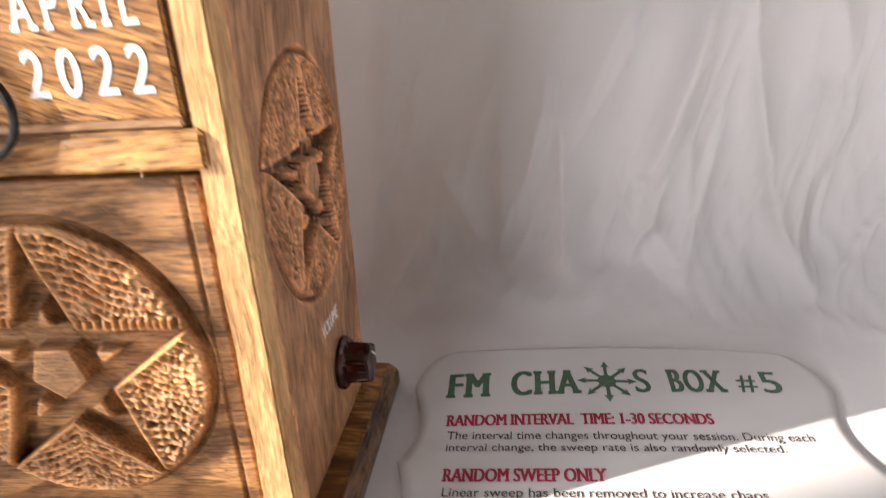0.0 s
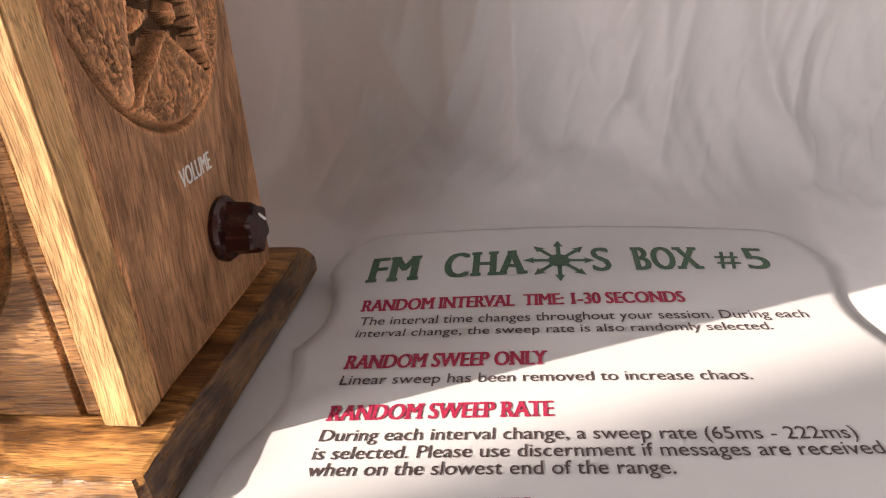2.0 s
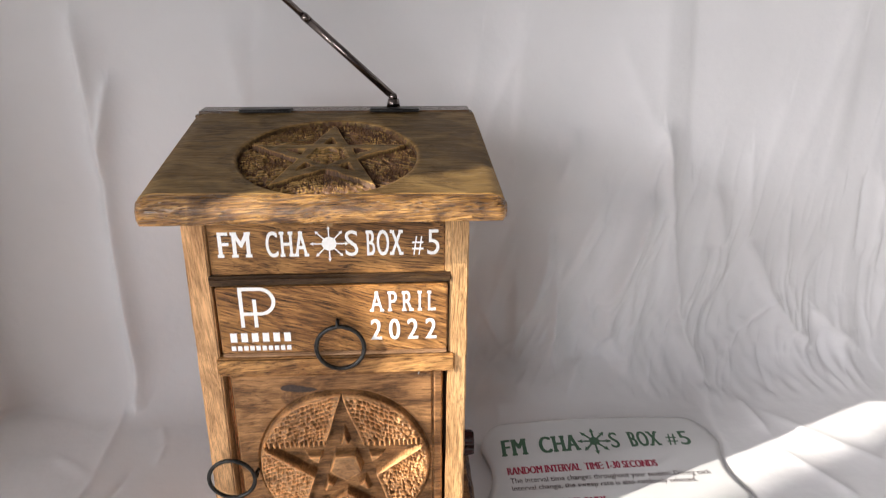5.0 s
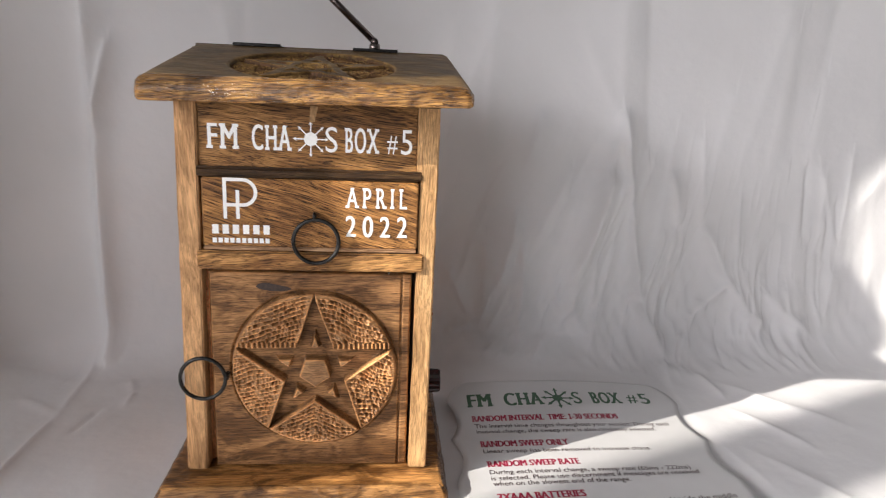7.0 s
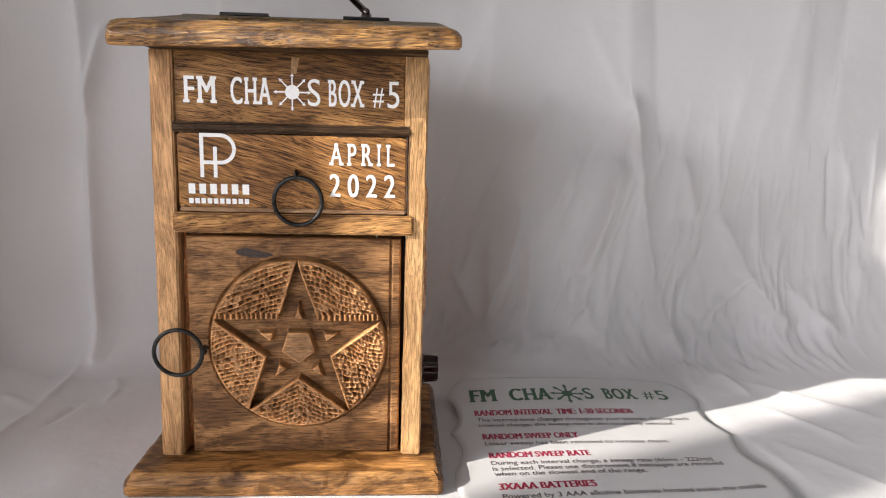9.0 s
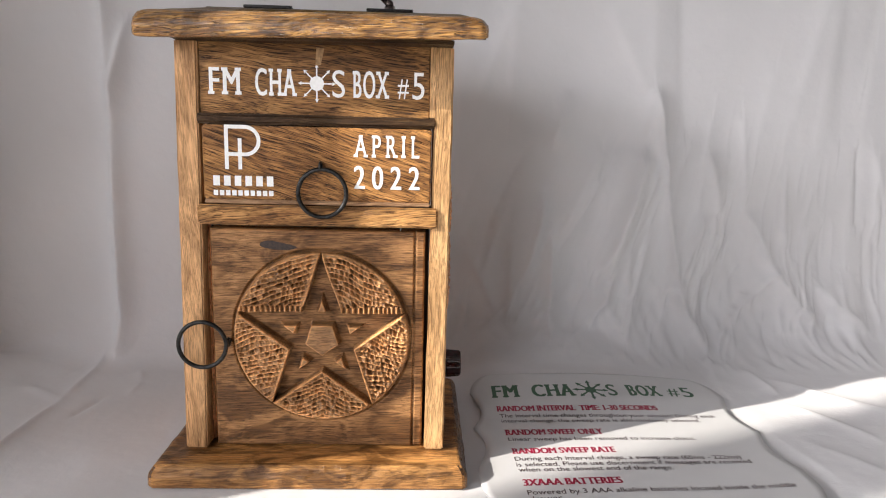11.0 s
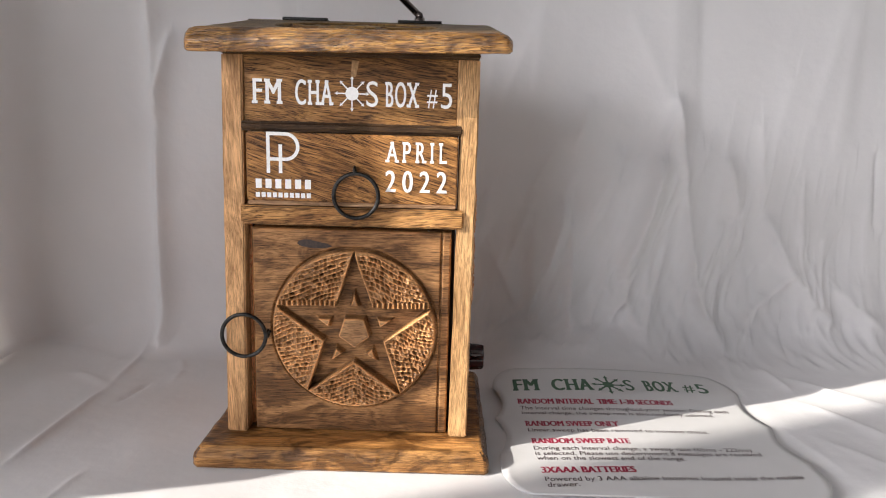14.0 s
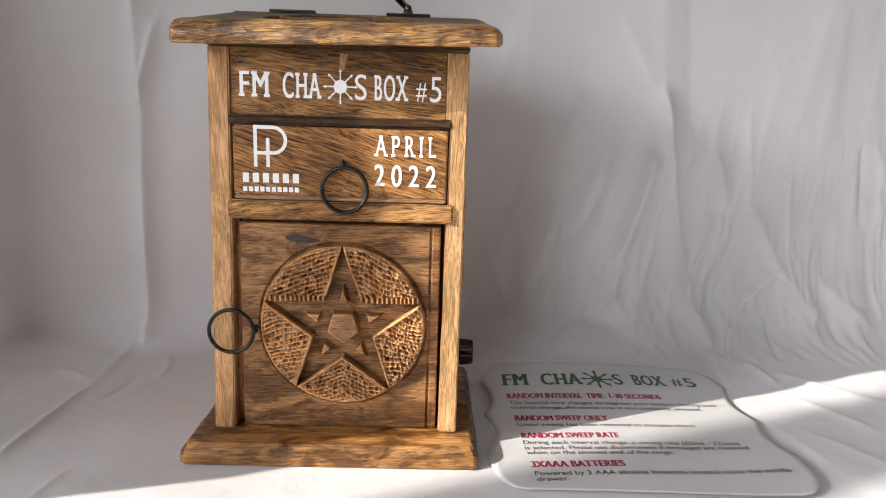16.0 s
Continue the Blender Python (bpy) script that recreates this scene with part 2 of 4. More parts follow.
def block(x0, x1, y0, y1, z0, z1, bevel=0.0008, segments=2, skew=None, wobble=0.0):
    """A bevelled board; skew moves its lower left and right ends sideways."""
    bm = bmesh.new()
    bmesh.ops.create_cube(bm, size=1)
    for v in bm.verts:
        low = v.co.z < 0
        v.co = Vector((x0 if v.co.x < 0 else x1, y0 if v.co.y < 0 else y1, z0 if low else z1))
        if skew and low:
            v.co.x += skew
    if wobble:
        long = max(range(3), key=lambda k: (x1 - x0, y1 - y0, z1 - z0)[k])
        along = [e for e in bm.edges if abs((e.verts[0].co - e.verts[1].co)[long]) > 0.5 * (x1 - x0, y1 - y0, z1 - z0)[long]]
        bmesh.ops.subdivide_edges(bm, edges=along, cuts=14, use_grid_fill=True)
    if bevel:
        sharp = [e for e in bm.edges if len(e.link_faces) == 2 and e.calc_face_angle(0) > 0.5]
        bmesh.ops.bevel(bm, geom=sharp, offset=bevel, segments=segments, affect="EDGES", clamp_overlap=True)
    if wobble:
        for v in bm.verts:
            v.co += Vector((noise.noise(v.co * 60), noise.noise(v.co * 60 + Vector((9, 0, 0))), noise.noise(v.co * 60 + Vector((0, 9, 0))))) * wobble
    return bm


def torus(r, thick, centre, axis="Y", n=48, k=10):
    bm = bmesh.new()
    rings = []
    for i in range(n):
        a = 2 * math.pi * i / n
        ring = []
        for j in range(k):
            b = 2 * math.pi * j / k
            rr = r + thick * math.cos(b)
            p = Vector((rr * math.cos(a), thick * math.sin(b), rr * math.sin(a)))
            if axis == "X":
                p = Vector((p.y, p.x, p.z))
            ring.append(bm.verts.new(Vector(centre) + p))
        rings.append(ring)
    for i in range(n):
        for j in range(k):
            bm.faces.new((rings[i][j], rings[i][(j + 1) % k], rings[(i + 1) % n][(j + 1) % k], rings[(i + 1) % n][j]))
    bmesh.ops.recalc_face_normals(bm, faces=bm.faces)
    return bm


def rod(a, b, r0, r1, n=16):
    a, b = Vector(a), Vector(b)
    bm = bmesh.new()
    bmesh.ops.create_cone(bm, cap_ends=True, segments=n, radius1=r0, radius2=r1, depth=(b - a).length)
    bmesh.ops.transform(bm, matrix=Matrix.Translation((a + b) / 2) @ (b - a).to_track_quat("Z", "Y").to_matrix().to_4x4(), verts=bm.verts)
    return bm


def value_noise(x, y, seed=0):
    """Smooth noise of arrays, from -1 to 1."""
    xi, yi = np.floor(x).astype(int), np.floor(y).astype(int)
    fx, fy = x - xi, y - yi
    fx, fy = fx * fx * (3 - 2 * fx), fy * fy * (3 - 2 * fy)

    def h(a, b):
        k = (a * 374761393 + b * 668265263 + seed * 974634777) & 0x7FFFFFFF
        k = ((k ^ (k >> 13)) * 1274126177) & 0x7FFFFFFF
        return ((k ^ (k >> 16)) & 0xFFFF) / 32767.5 - 1

    top = h(xi, yi) * (1 - fx) + h(xi + 1, yi) * fx
    low = h(xi, yi + 1) * (1 - fx) + h(xi + 1, yi + 1) * fx
    return top * (1 - fy) + low * fy


def sstep(a, b, x):
    t = np.clip((x - a) / (b - a), 0, 1)
    return t * t * (3 - 2 * t)


def text_mesh(body, x0, x1, y0, y1, bold=0.0, serif=0.0, gap=1.0):
    """Text with the built-in font as a mesh in the xy plane, its capitals filling the given box.
    bold: how far the strokes are widened; serif: length of the slabs at the ends of the stems."""
    cu = bpy.data.curves.new("t", "FONT")
    cu.body, cu.size, cu.resolution_u, cu.space_character = body, 1.0, 4, gap
    ob = bpy.data.objects.new("t", cu)
    scene.collection.objects.link(ob)
    dg = bpy.context.evaluated_depsgraph_get()
    me = bpy.data.meshes.new_from_object(ob.evaluated_get(dg))
    bm = bmesh.new()
    bm.from_mesh(me)
    bpy.data.objects.remove(ob)
    bpy.data.curves.remove(cu)
    bpy.data.meshes.remove(me)
    cap = 0.682
    ends = []
    for e in bm.edges:
        a, c = e.verts[0].co, e.verts[1].co
        if e.is_boundary and abs(a.y - c.y) < 1e-3 and 0.03 < abs(a.x - c.x) < 0.22 and (abs(a.y) < 0.02 or abs(a.y - cap) < 0.04):
            ends.append((min(a.x, c.x), max(a.x, c.x), a.y))
    if bold:
        first = list(bm.faces)
        for shift in (-bold, bold):
            dup = bmesh.ops.duplicate(bm, geom=first)
            for v in (g for g in dup["geom"] if isinstance(g, bmesh.types.BMVert)):
                v.co.x += shift
                v.co.z += 0.01 if shift < 0 else 0.02
    if serif:
        for a, c, y in ends:
            lo, hi = (0, 0.085) if y < 0.3 else (cap - 0.085, cap)
            add_quad(bm, [(a - serif, lo, 0.03), (c + serif, lo, 0.03), (c + serif, hi, 0.03), (a - serif, hi, 0.03)])
    lo, hi = min(v.co.x for v in bm.verts), max(v.co.x for v in bm.verts)
    for v in bm.verts:
        v.co = Vector((x0 + (v.co.x - lo) / (hi - lo) * (x1 - x0), y0 + v.co.y / cap * (y1 - y0), v.co.z * 0.002))
    return bm


def upright(bm, y):
    """Turn a flat mesh in xy into one that stands in xz and faces -y."""
    for v in bm.verts:
        v.co = Vector((v.co.x, y - v.co.z, v.co.y))
    return bm


def add_quad(bm, pts):
    return bm.faces.new([bm.verts.new(p) for p in pts])


def bar(bm, x0, x1, y0, y1):
    add_quad(bm, [(x0, y0, 0), (x1, y0, 0), (x1, y1, 0), (x0, y1, 0)])


def emblem(cx, cy, r, disc=0.31, stem=0.06, head=0.17, neck=0.70):
    """A disc with eight arrows round it."""
    bm = bmesh.new()
    o, w, dr = Vector((cx, cy, 0)), stem * r, disc * r
    half = math.asin(stem / disc)
    mid = bm.verts.new(o)
    ring = []
    for k in range(8):
        a = math.pi * k / 4
        d, s = Vector((math.cos(a), math.sin(a), 0)), Vector((-math.sin(a), math.cos(a), 0))
        p0, p1, s0, s1, h0, tip, h1 = (bm.verts.new(o + q) for q in (d * dr - s * w, d * dr + s * w, d * (neck + 0.04) * r - s * w, d * (neck + 0.04) * r + s * w, d * neck * r - s * head * r, d * r, d * neck * r + s * head * r))
        bm.faces.new((p0, s0, s1, p1))
        bm.faces.new((s0, tip, s1))
        bm.faces.new((h0, tip, s0))
        bm.faces.new((s1, tip, h1))
        ring += [p0, p1]
        for j in range(1, 5):
            g = a + half + (math.pi / 4 - 2 * half) * j / 5
            ring.append(bm.verts.new(o + Vector((math.cos(g), math.sin(g), 0)) * dr))
    for a, c in zip(ring, ring[1:] + ring[:1]):
        bm.faces.new((mid, a, c))
    return bm


def star_relief(a, b, radius, turn=0.0, seed=0, proud=0.0028, sink=0.0, ground=-0.0008, ring=0.0011, raised=False, gouge=1.0):
    """Carved height over a board of a disc with a five-pointed star, in metres; a, b from the disc's centre.
    The gouged fields stand proud like pillows, the star's bands lie at the ground of the carving."""
    a, b = a + 0.0006 * value_noise(a * 45, b * 45, seed + 31), b + 0.0006 * value_noise(a * 45, b * 45, seed + 32)
    r = np.hypot(a, b)
    w = 0.118 * radius
    d = []
    for k in range(5):
        t = math.pi / 2 + turn + 2 * math.pi * k / 5 + math.pi
        d.append(a * math.cos(t) + b * math.sin(t) + radius * 0.95 * math.cos(2 * math.pi / 5))
    foot = -d[0]
    d = np.sort(np.stack(d), 0)
    away = -d[1]                       # distance from the star's outline into the fields
    field = sstep(0.0, 0.0009, away) * np.clip((radius - r) / 0.0035, 0, 1) ** 0.45
    tip = np.clip(np.minimum(d[1] - 1.12 * w, -d[0] - 0.0002) / 0.0013, 0, 1) * (d[0] < 0)
    core = np.clip((d[0] - 1.0 * w) / 0.0009, 0, 1)
    disc = sstep(radius + 0.0003, radius - 0.0003, r)
    # rows of short chisel cuts, each row stepped like shingles with its sharp side below
    v = 350 * (0.95 * b + 0.32 * np.abs(a)) + 0.9 * value_noise(a * 75, b * 75, seed + 4)
    if gouge < 0.9:                    # long upright strokes instead of rows
        v = a * 420 + 0.2 * b * 330 + 2.2 * value_noise(a * 90, b * 60, seed + 4)
    row = np.floor(v)
    u = a * 340 + 0.35 * v + 0.5 * (row % 2) + 0.9 * value_noise(row * 0.37 + 5.0, a * 90, seed + 3)
    if gouge < 0.9:
        u = b * 110 + 1.3 * value_noise(row * 0.77 + 5.0, b * 60, seed + 3)
    saw = 1 - (v - row)
    cut = sstep(0.0, 0.3, saw) * (1 - saw) ** 0.6 * 1.4
    gap = 0.3 + 0.7 * np.abs(np.sin(math.pi * u)) ** 0.45
    depth = np.clip(0.75 + 0.75 * value_noise(np.floor(u) * 1.7 + 0.3, row * 1.3 + 0.4, seed + 5), 0, 2)
    pit = cut * gap * depth + 0.2 * value_noise(a * 700, b * 700, seed + 6)
    keep = sstep(0.0012, 0.0038, away) * sstep(radius - 0.0012, radius - 0.0036, r)
    # one row of upright ticks along the lower edge of the upper fields
    tick = (foot > 0.0004) * (foot < 0.0042)
    pit = np.where(tick, 0.9 * np.abs(np.sin(math.pi * (a * 330 + 0.6 * value_noise(a * 90, b * 60, seed + 8)))) ** 3, pit)
    keep = np.where(tick, sstep(0.0004, 0.001, foot) * sstep(radius - 0.0008, radius - 0.002, r), keep)
    h = field * (proud - (0.0032 if gouge < 0.9 else 0.0015) * gouge * pit * keep * proud / 0.004 + 0.0005 * value_noise(a * 80, b * 80, seed))
    low = ground + 0.0002 * value_noise(a * 260, b * 260, seed + 1)
    h = h + (low + tip * (proud * 0.75 - ground) + core * (proud * 0.95 - ground)) * (1 - sstep(0.0, 0.0009, away))
    if raised:                         # the star's bands stand up between sunk triangles
        lump = 0.0024 * (1 - 1.1 * cut * gap * depth) + 0.0004 * value_noise(a * 300, b * 300, seed + 12)
        on = sstep(-0.0004, 0.0004, d[1])
        tri = np.clip(np.minimum(d[1] - 1.1 * w, -d[0] - 0.0006) / 0.0006, 0, 1)
        pent = np.clip((d[0] - 0.75 * w) / 0.0008, 0, 1)
        trench = np.exp(-(((away - 0.0004) / 0.0007) ** 2))
        top = proud + 0.0005 * value_noise(a * 180, b * 180, seed + 13) - tri * (proud + 0.0012) - pent * (0.6 * proud - lump)
        h = on * top + (1 - on) * (0.0006 + lump * sstep(0.0, 0.001, away) - 0.0018 * trench)
    groove = np.exp(-(((r - radius - 0.0003) / 0.0009) ** 2))
    return (h - sink) * disc - ring * groove


def carved_board(name, mat, parent, origin, eu, ev, en, lu, lv, thick, centre, radius, turn=0.0, seed=0, step=0.0006, label="", edge=0.0015, extra_h=None, proud=0.0028, sink=0.0, pale=None, ground=-0.0008, ring=0.0011, raised=False, gouge=1.0, squash=1.0, stain_and_shade=None):
    """A board whose face is a carved height field: eu, ev span the face, en is its outward normal."""
    nu, nv = int(lu / step) + 1, int(lv / step) + 1
    u, v = np.meshgrid(np.linspace(0, lu, nu), np.linspace(0, lv, nv), indexing="ij")
    h = star_relief((u - centre[0]) / squash, v - centre[1], radius, turn, seed, proud, sink, ground, ring, raised, gouge)
    h += 0.00012 * value_noise(u * 120, v * 120, seed + 9)
    m = np.minimum(np.minimum(u, lu - u), np.minimum(v, lv - v))
    h -= edge * np.clip(1 - m / edge, 0, 1) ** 2
    if extra_h is not None:
        h += extra_h(u, v)
    o, eu, ev, en = (np.array(k, float) for k in (origin, eu, ev, en))
    p = o + u[..., None] * eu + v[..., None] * ev + h[..., None] * en
    back = o - thick * en

    def close(vl, fl, nu, nv):
        ring = [i * nv for i in range(nu)] + [(nu - 1) * nv + j for j in range(1, nv)] + [i * nv + nv - 1 for i in range(nu - 2, -1, -1)] + [j for j in range(nv - 2, 0, -1)]
        base = len(vl)
        for k in ring:
            q = np.array(vl[k])
            flat = q - en * np.dot(q - back, en)
            vl.append(flat.tolist())
        m_ = len(ring)
        for k in range(m_):
            fl.append([ring[k], base + k, base + (k + 1) % m_, ring[(k + 1) % m_]])
        fl.append([base + k for k in range(m_)])
        return vl, fl

    ob = grid_mesh(name, p, nu, nv, mat, parent, label, True, close)
    # raised parts are paler wood, and relief light is put into that colour
    if pale:
        ob.data.materials.append(pale)
        up = (h > 0.3 * proud) & (np.hypot(u - centre[0], v - centre[1]) < radius)
        quad = up[:-1, :-1] & up[1:, 1:]
        index = np.zeros(len(ob.data.polygons), dtype=np.int32)
        index[: quad.size] = quad.ravel()
        ob.data.polygons.foreach_set("material_index", index)
    if stain_and_shade:                          # deepest cuts darkened: shade in the recesses put into the colour
        ob.data.materials.append(stain_and_shade)
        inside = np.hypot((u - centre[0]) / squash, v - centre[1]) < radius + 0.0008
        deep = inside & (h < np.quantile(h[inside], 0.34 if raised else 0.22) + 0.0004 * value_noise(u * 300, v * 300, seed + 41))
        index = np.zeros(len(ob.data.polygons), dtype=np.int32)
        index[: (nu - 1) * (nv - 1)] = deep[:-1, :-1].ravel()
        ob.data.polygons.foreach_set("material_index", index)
    return ob


# ---- the room round the table setting ----
def wall(name, x0, x1, y0, y1, z0, z1, mat):
    ob = part(name, block(x0, x1, y0, y1, z0, z1, 0), mat, None)
    return tagged(ob, kind="structure")


wall("floor", -2.2, 2.6, -3.0, 2.4, -0.2, -0.012, floor_paint)
wall("ceiling", -2.2, 2.6, -3.0, 2.4, 2.4, 2.5, wall_paint)
wall("wall_north", -2.2, 2.6, 2.2, 2.4, -0.012, 2.4, wall_paint)
wall("wall_south_below", -2.2, 2.6, -3.0, -2.8, -0.012, WIN_S[2], wall_paint)
wall("wall_south_above", -2.2, 2.6, -3.0, -2.8, WIN_S[3], 2.4, wall_paint)
wall("wall_south_west", -2.2, WIN_S[0], -3.0, -2.8, WIN_S[2], WIN_S[3], wall_paint)
wall("wall_south_east", WIN_S[1], 2.6, -3.0, -2.8, WIN_S[2], WIN_S[3], wall_paint)
wall("wall_east", 2.4, 2.6, -2.8, 2.2, -0.012, 2.4, wall_paint)
wx0, wx1 = WALL_X - 0.2, WALL_X
wall("wall_west_below", wx0, wx1, -2.8, 2.2, -0.012, WIN[2], wall_paint)
wall("wall_west_above", wx0, wx1, -2.8, 2.2, WIN[3], 2.4, wall_paint)
wall("wall_west_south", wx0, wx1, -2.8, WIN[0], WIN[2], WIN[3], wall_paint)
wall("wall_west_north", wx0, wx1, WIN[1], 2.2, WIN[2], WIN[3], wall_paint)

# unseen bar in the west window, added to shade a band of the card
wall("window_mullion", wx0 + 0.06, wx1 - 0.06, -1.040, -0.967, WIN[2], WIN[3], wall_paint)


# ---- backdrop sheet ----
def smooth_path(pts, n):
    pts = np.array(pts, float)
    p = np.vstack([2 * pts[0] - pts[1], pts, 2 * pts[-1] - pts[-2]])
    out = []
    for t in np.linspace(0, len(pts) - 1 - 1e-9, n):
        i, f = int(t), t - int(t)
        a, b, c, d = p[i : i + 4]
        out.append(0.5 * (2 * b + (c - a) * f + (2 * a - 5 * b + 4 * c - d) * f * f + (3 * b - a - 3 * c + d) * f**3))
    return np.array(out)


def near_line(x, y, x0, y0, x1, y1):
    """Distance of points from a stroke, signed by its side, and how far along it they lie."""
    dx, dy = x1 - x0, y1 - y0
    ln = math.hypot(dx, dy)
    t = ((x - x0) * dx + (y - y0) * dy) / ln**2
    tc = np.clip(t, 0, 1)
    dist = np.hypot(x - x0 - tc * dx, y - y0 - tc * dy)
    return dist, t


def crease(x, y, strokes, soft=0.0012):
    """Sum of sharp-backed soft folds; each stroke is x0, y0, x1, y1, width, height."""
    out = np.zeros_like(x)
    for x0, y0, x1, y1, wd, ht in strokes:
        dist, t = near_line(x, y, x0, y0, x1, y1)
        fade = sstep(-0.02, 0.25, t) * sstep(1.02, 0.75, t) * 0.8 + 0.2
        out += ht * fade * np.exp(-(np.sqrt(dist**2 + soft**2) - soft) / wd)
    return out


def drape(x, y, strokes, wide=2.6, end=0.3):
    """Sum of hanging folds: each falls off fast on its left and slowly on its right, and dies out at both ends."""
    out = np.zeros_like(x)
    for x0, y0, x1, y1, wd, ht in strokes:
        if y0 > y1:
            x0, y0, x1, y1 = x1, y1, x0, y0
        dist, t = near_line(x, y, x0, y0, x1, y1)
        off = x - (x0 + (x1 - x0) * t)
        across = dist * np.sign(off)
        w = wd * (1 + (wide - 1) * sstep(-wd * 0.6, wd * 0.6, across))
        fade = sstep(-end, 0.3, t) * sstep(1 + end, 0.7, t)
        out += ht * fade * np.exp(-1.25 * (np.sqrt((across / w) ** 2 + 0.03) - 0.173))
    return out


WALL_FOLDS = [
    (0.272, 0.240, 0.254, 0.170, 0.0102, 0.0020), (0.258, 0.184, 0.229, 0.086, 0.0110, 0.0064), (0.271, 0.245, 0.285, 0.146, 0.0064, 0.0026),
    (0.285, 0.146, 0.301, 0.067, 0.0064, 0.0030), (0.301, 0.067, 0.327, -0.005, 0.0077, 0.0030), (0.326, 0.187, 0.339, 0.140, 0.0077, 0.0020),
    (0.369, 0.133, 0.395, 0.081, 0.0077, 0.0024), (0.395, 0.081, 0.362, 0.043, 0.0089, 0.0022), (0.395, 0.081, 0.440, 0.027, 0.0089, 0.0026),
    (0.191, 0.242, 0.179, 0.199, 0.0089, 0.0014), (0.221, 0.189, 0.187, 0.114, 0.0128, 0.0026), (0.172, 0.143, 0.152, 0.069, 0.0089, 0.0024),
    (0.177, 0.121, 0.179, 0.010, 0.0064, 0.0028), (0.226, 0.321, 0.262, 0.251, 0.0090, 0.0004), (0.265, 0.360, 0.271, 0.247, 0.0160, 0.0006),
]
LOW_FOLDS = [
    (0.103, 0.097, 0.130, 0.041, 0.007, 0.0020), (0.259, 0.056, 0.252, 0.000, 0.005, 0.0024), (0.209, 0.094, 0.222, 0.047, 0.006, 0.0018),
    (0.254, 0.099, 0.254, 0.060, 0.006, 0.0016), (0.325, 0.128, 0.307, 0.086, 0.007, 0.0020), (0.362, 0.043, 0.343, 0.005, 0.007, 0.0018),
    (0.493, 0.020, 0.444, 0.068, 0.010, 0.0030), (0.143, 0.120, 0.142, 0.041, 0.008, 0.0018), (0.229, 0.066, 0.248, 0.018, 0.006, 0.0018),
    (-0.216, 0.34, -0.209, 0.22, 0.006, 0.0028), (-0.209, 0.22, -0.205, 0.0, 0.006, 0.0036), (-0.197, 0.29, -0.211, 0.225, 0.005, 0.0022),
    (0.176, 0.084, 0.164, 0.044, 0.005, 0.0016),
]
FLOOR_FOLDS = [
    (-0.215, 0.190, -0.208, 0.096, 0.0030, 0.0016), (-0.208, 0.096, -0.212, -0.03, 0.0032, 0.0022), (-0.249, 0.124, -0.209, 0.096, 0.0026, 0.0012),
    (-0.188, 0.069, -0.181, 0.109, 0.0024, -0.0014), (-0.176, 0.160, -0.165, 0.135, 0.0026, 0.0012), (-0.165, 0.135, -0.164, 0.112, 0.0026, 0.0012),
    (-0.165, -0.075, -0.159, -0.035, 0.0026, 0.0008), (0.328, 0.200, 0.313, 0.143, 0.0045, 0.0022), (0.313, 0.143, 0.309, 0.067, 0.0040, 0.0018),
    (0.309, 0.067, 0.322, -0.01, 0.0040, 0.0014), (0.350, 0.180, 0.356, 0.125, 0.0050, 0.0022), (0.351, 0.108, 0.387, 0.037, 0.0050, 0.0016),
    (0.36, 0.16, 0.44, 0.07, 0.0080, 0.0022), (0.33, 0.04, 0.39, -0.06, 0.0060, 0.0012),
]


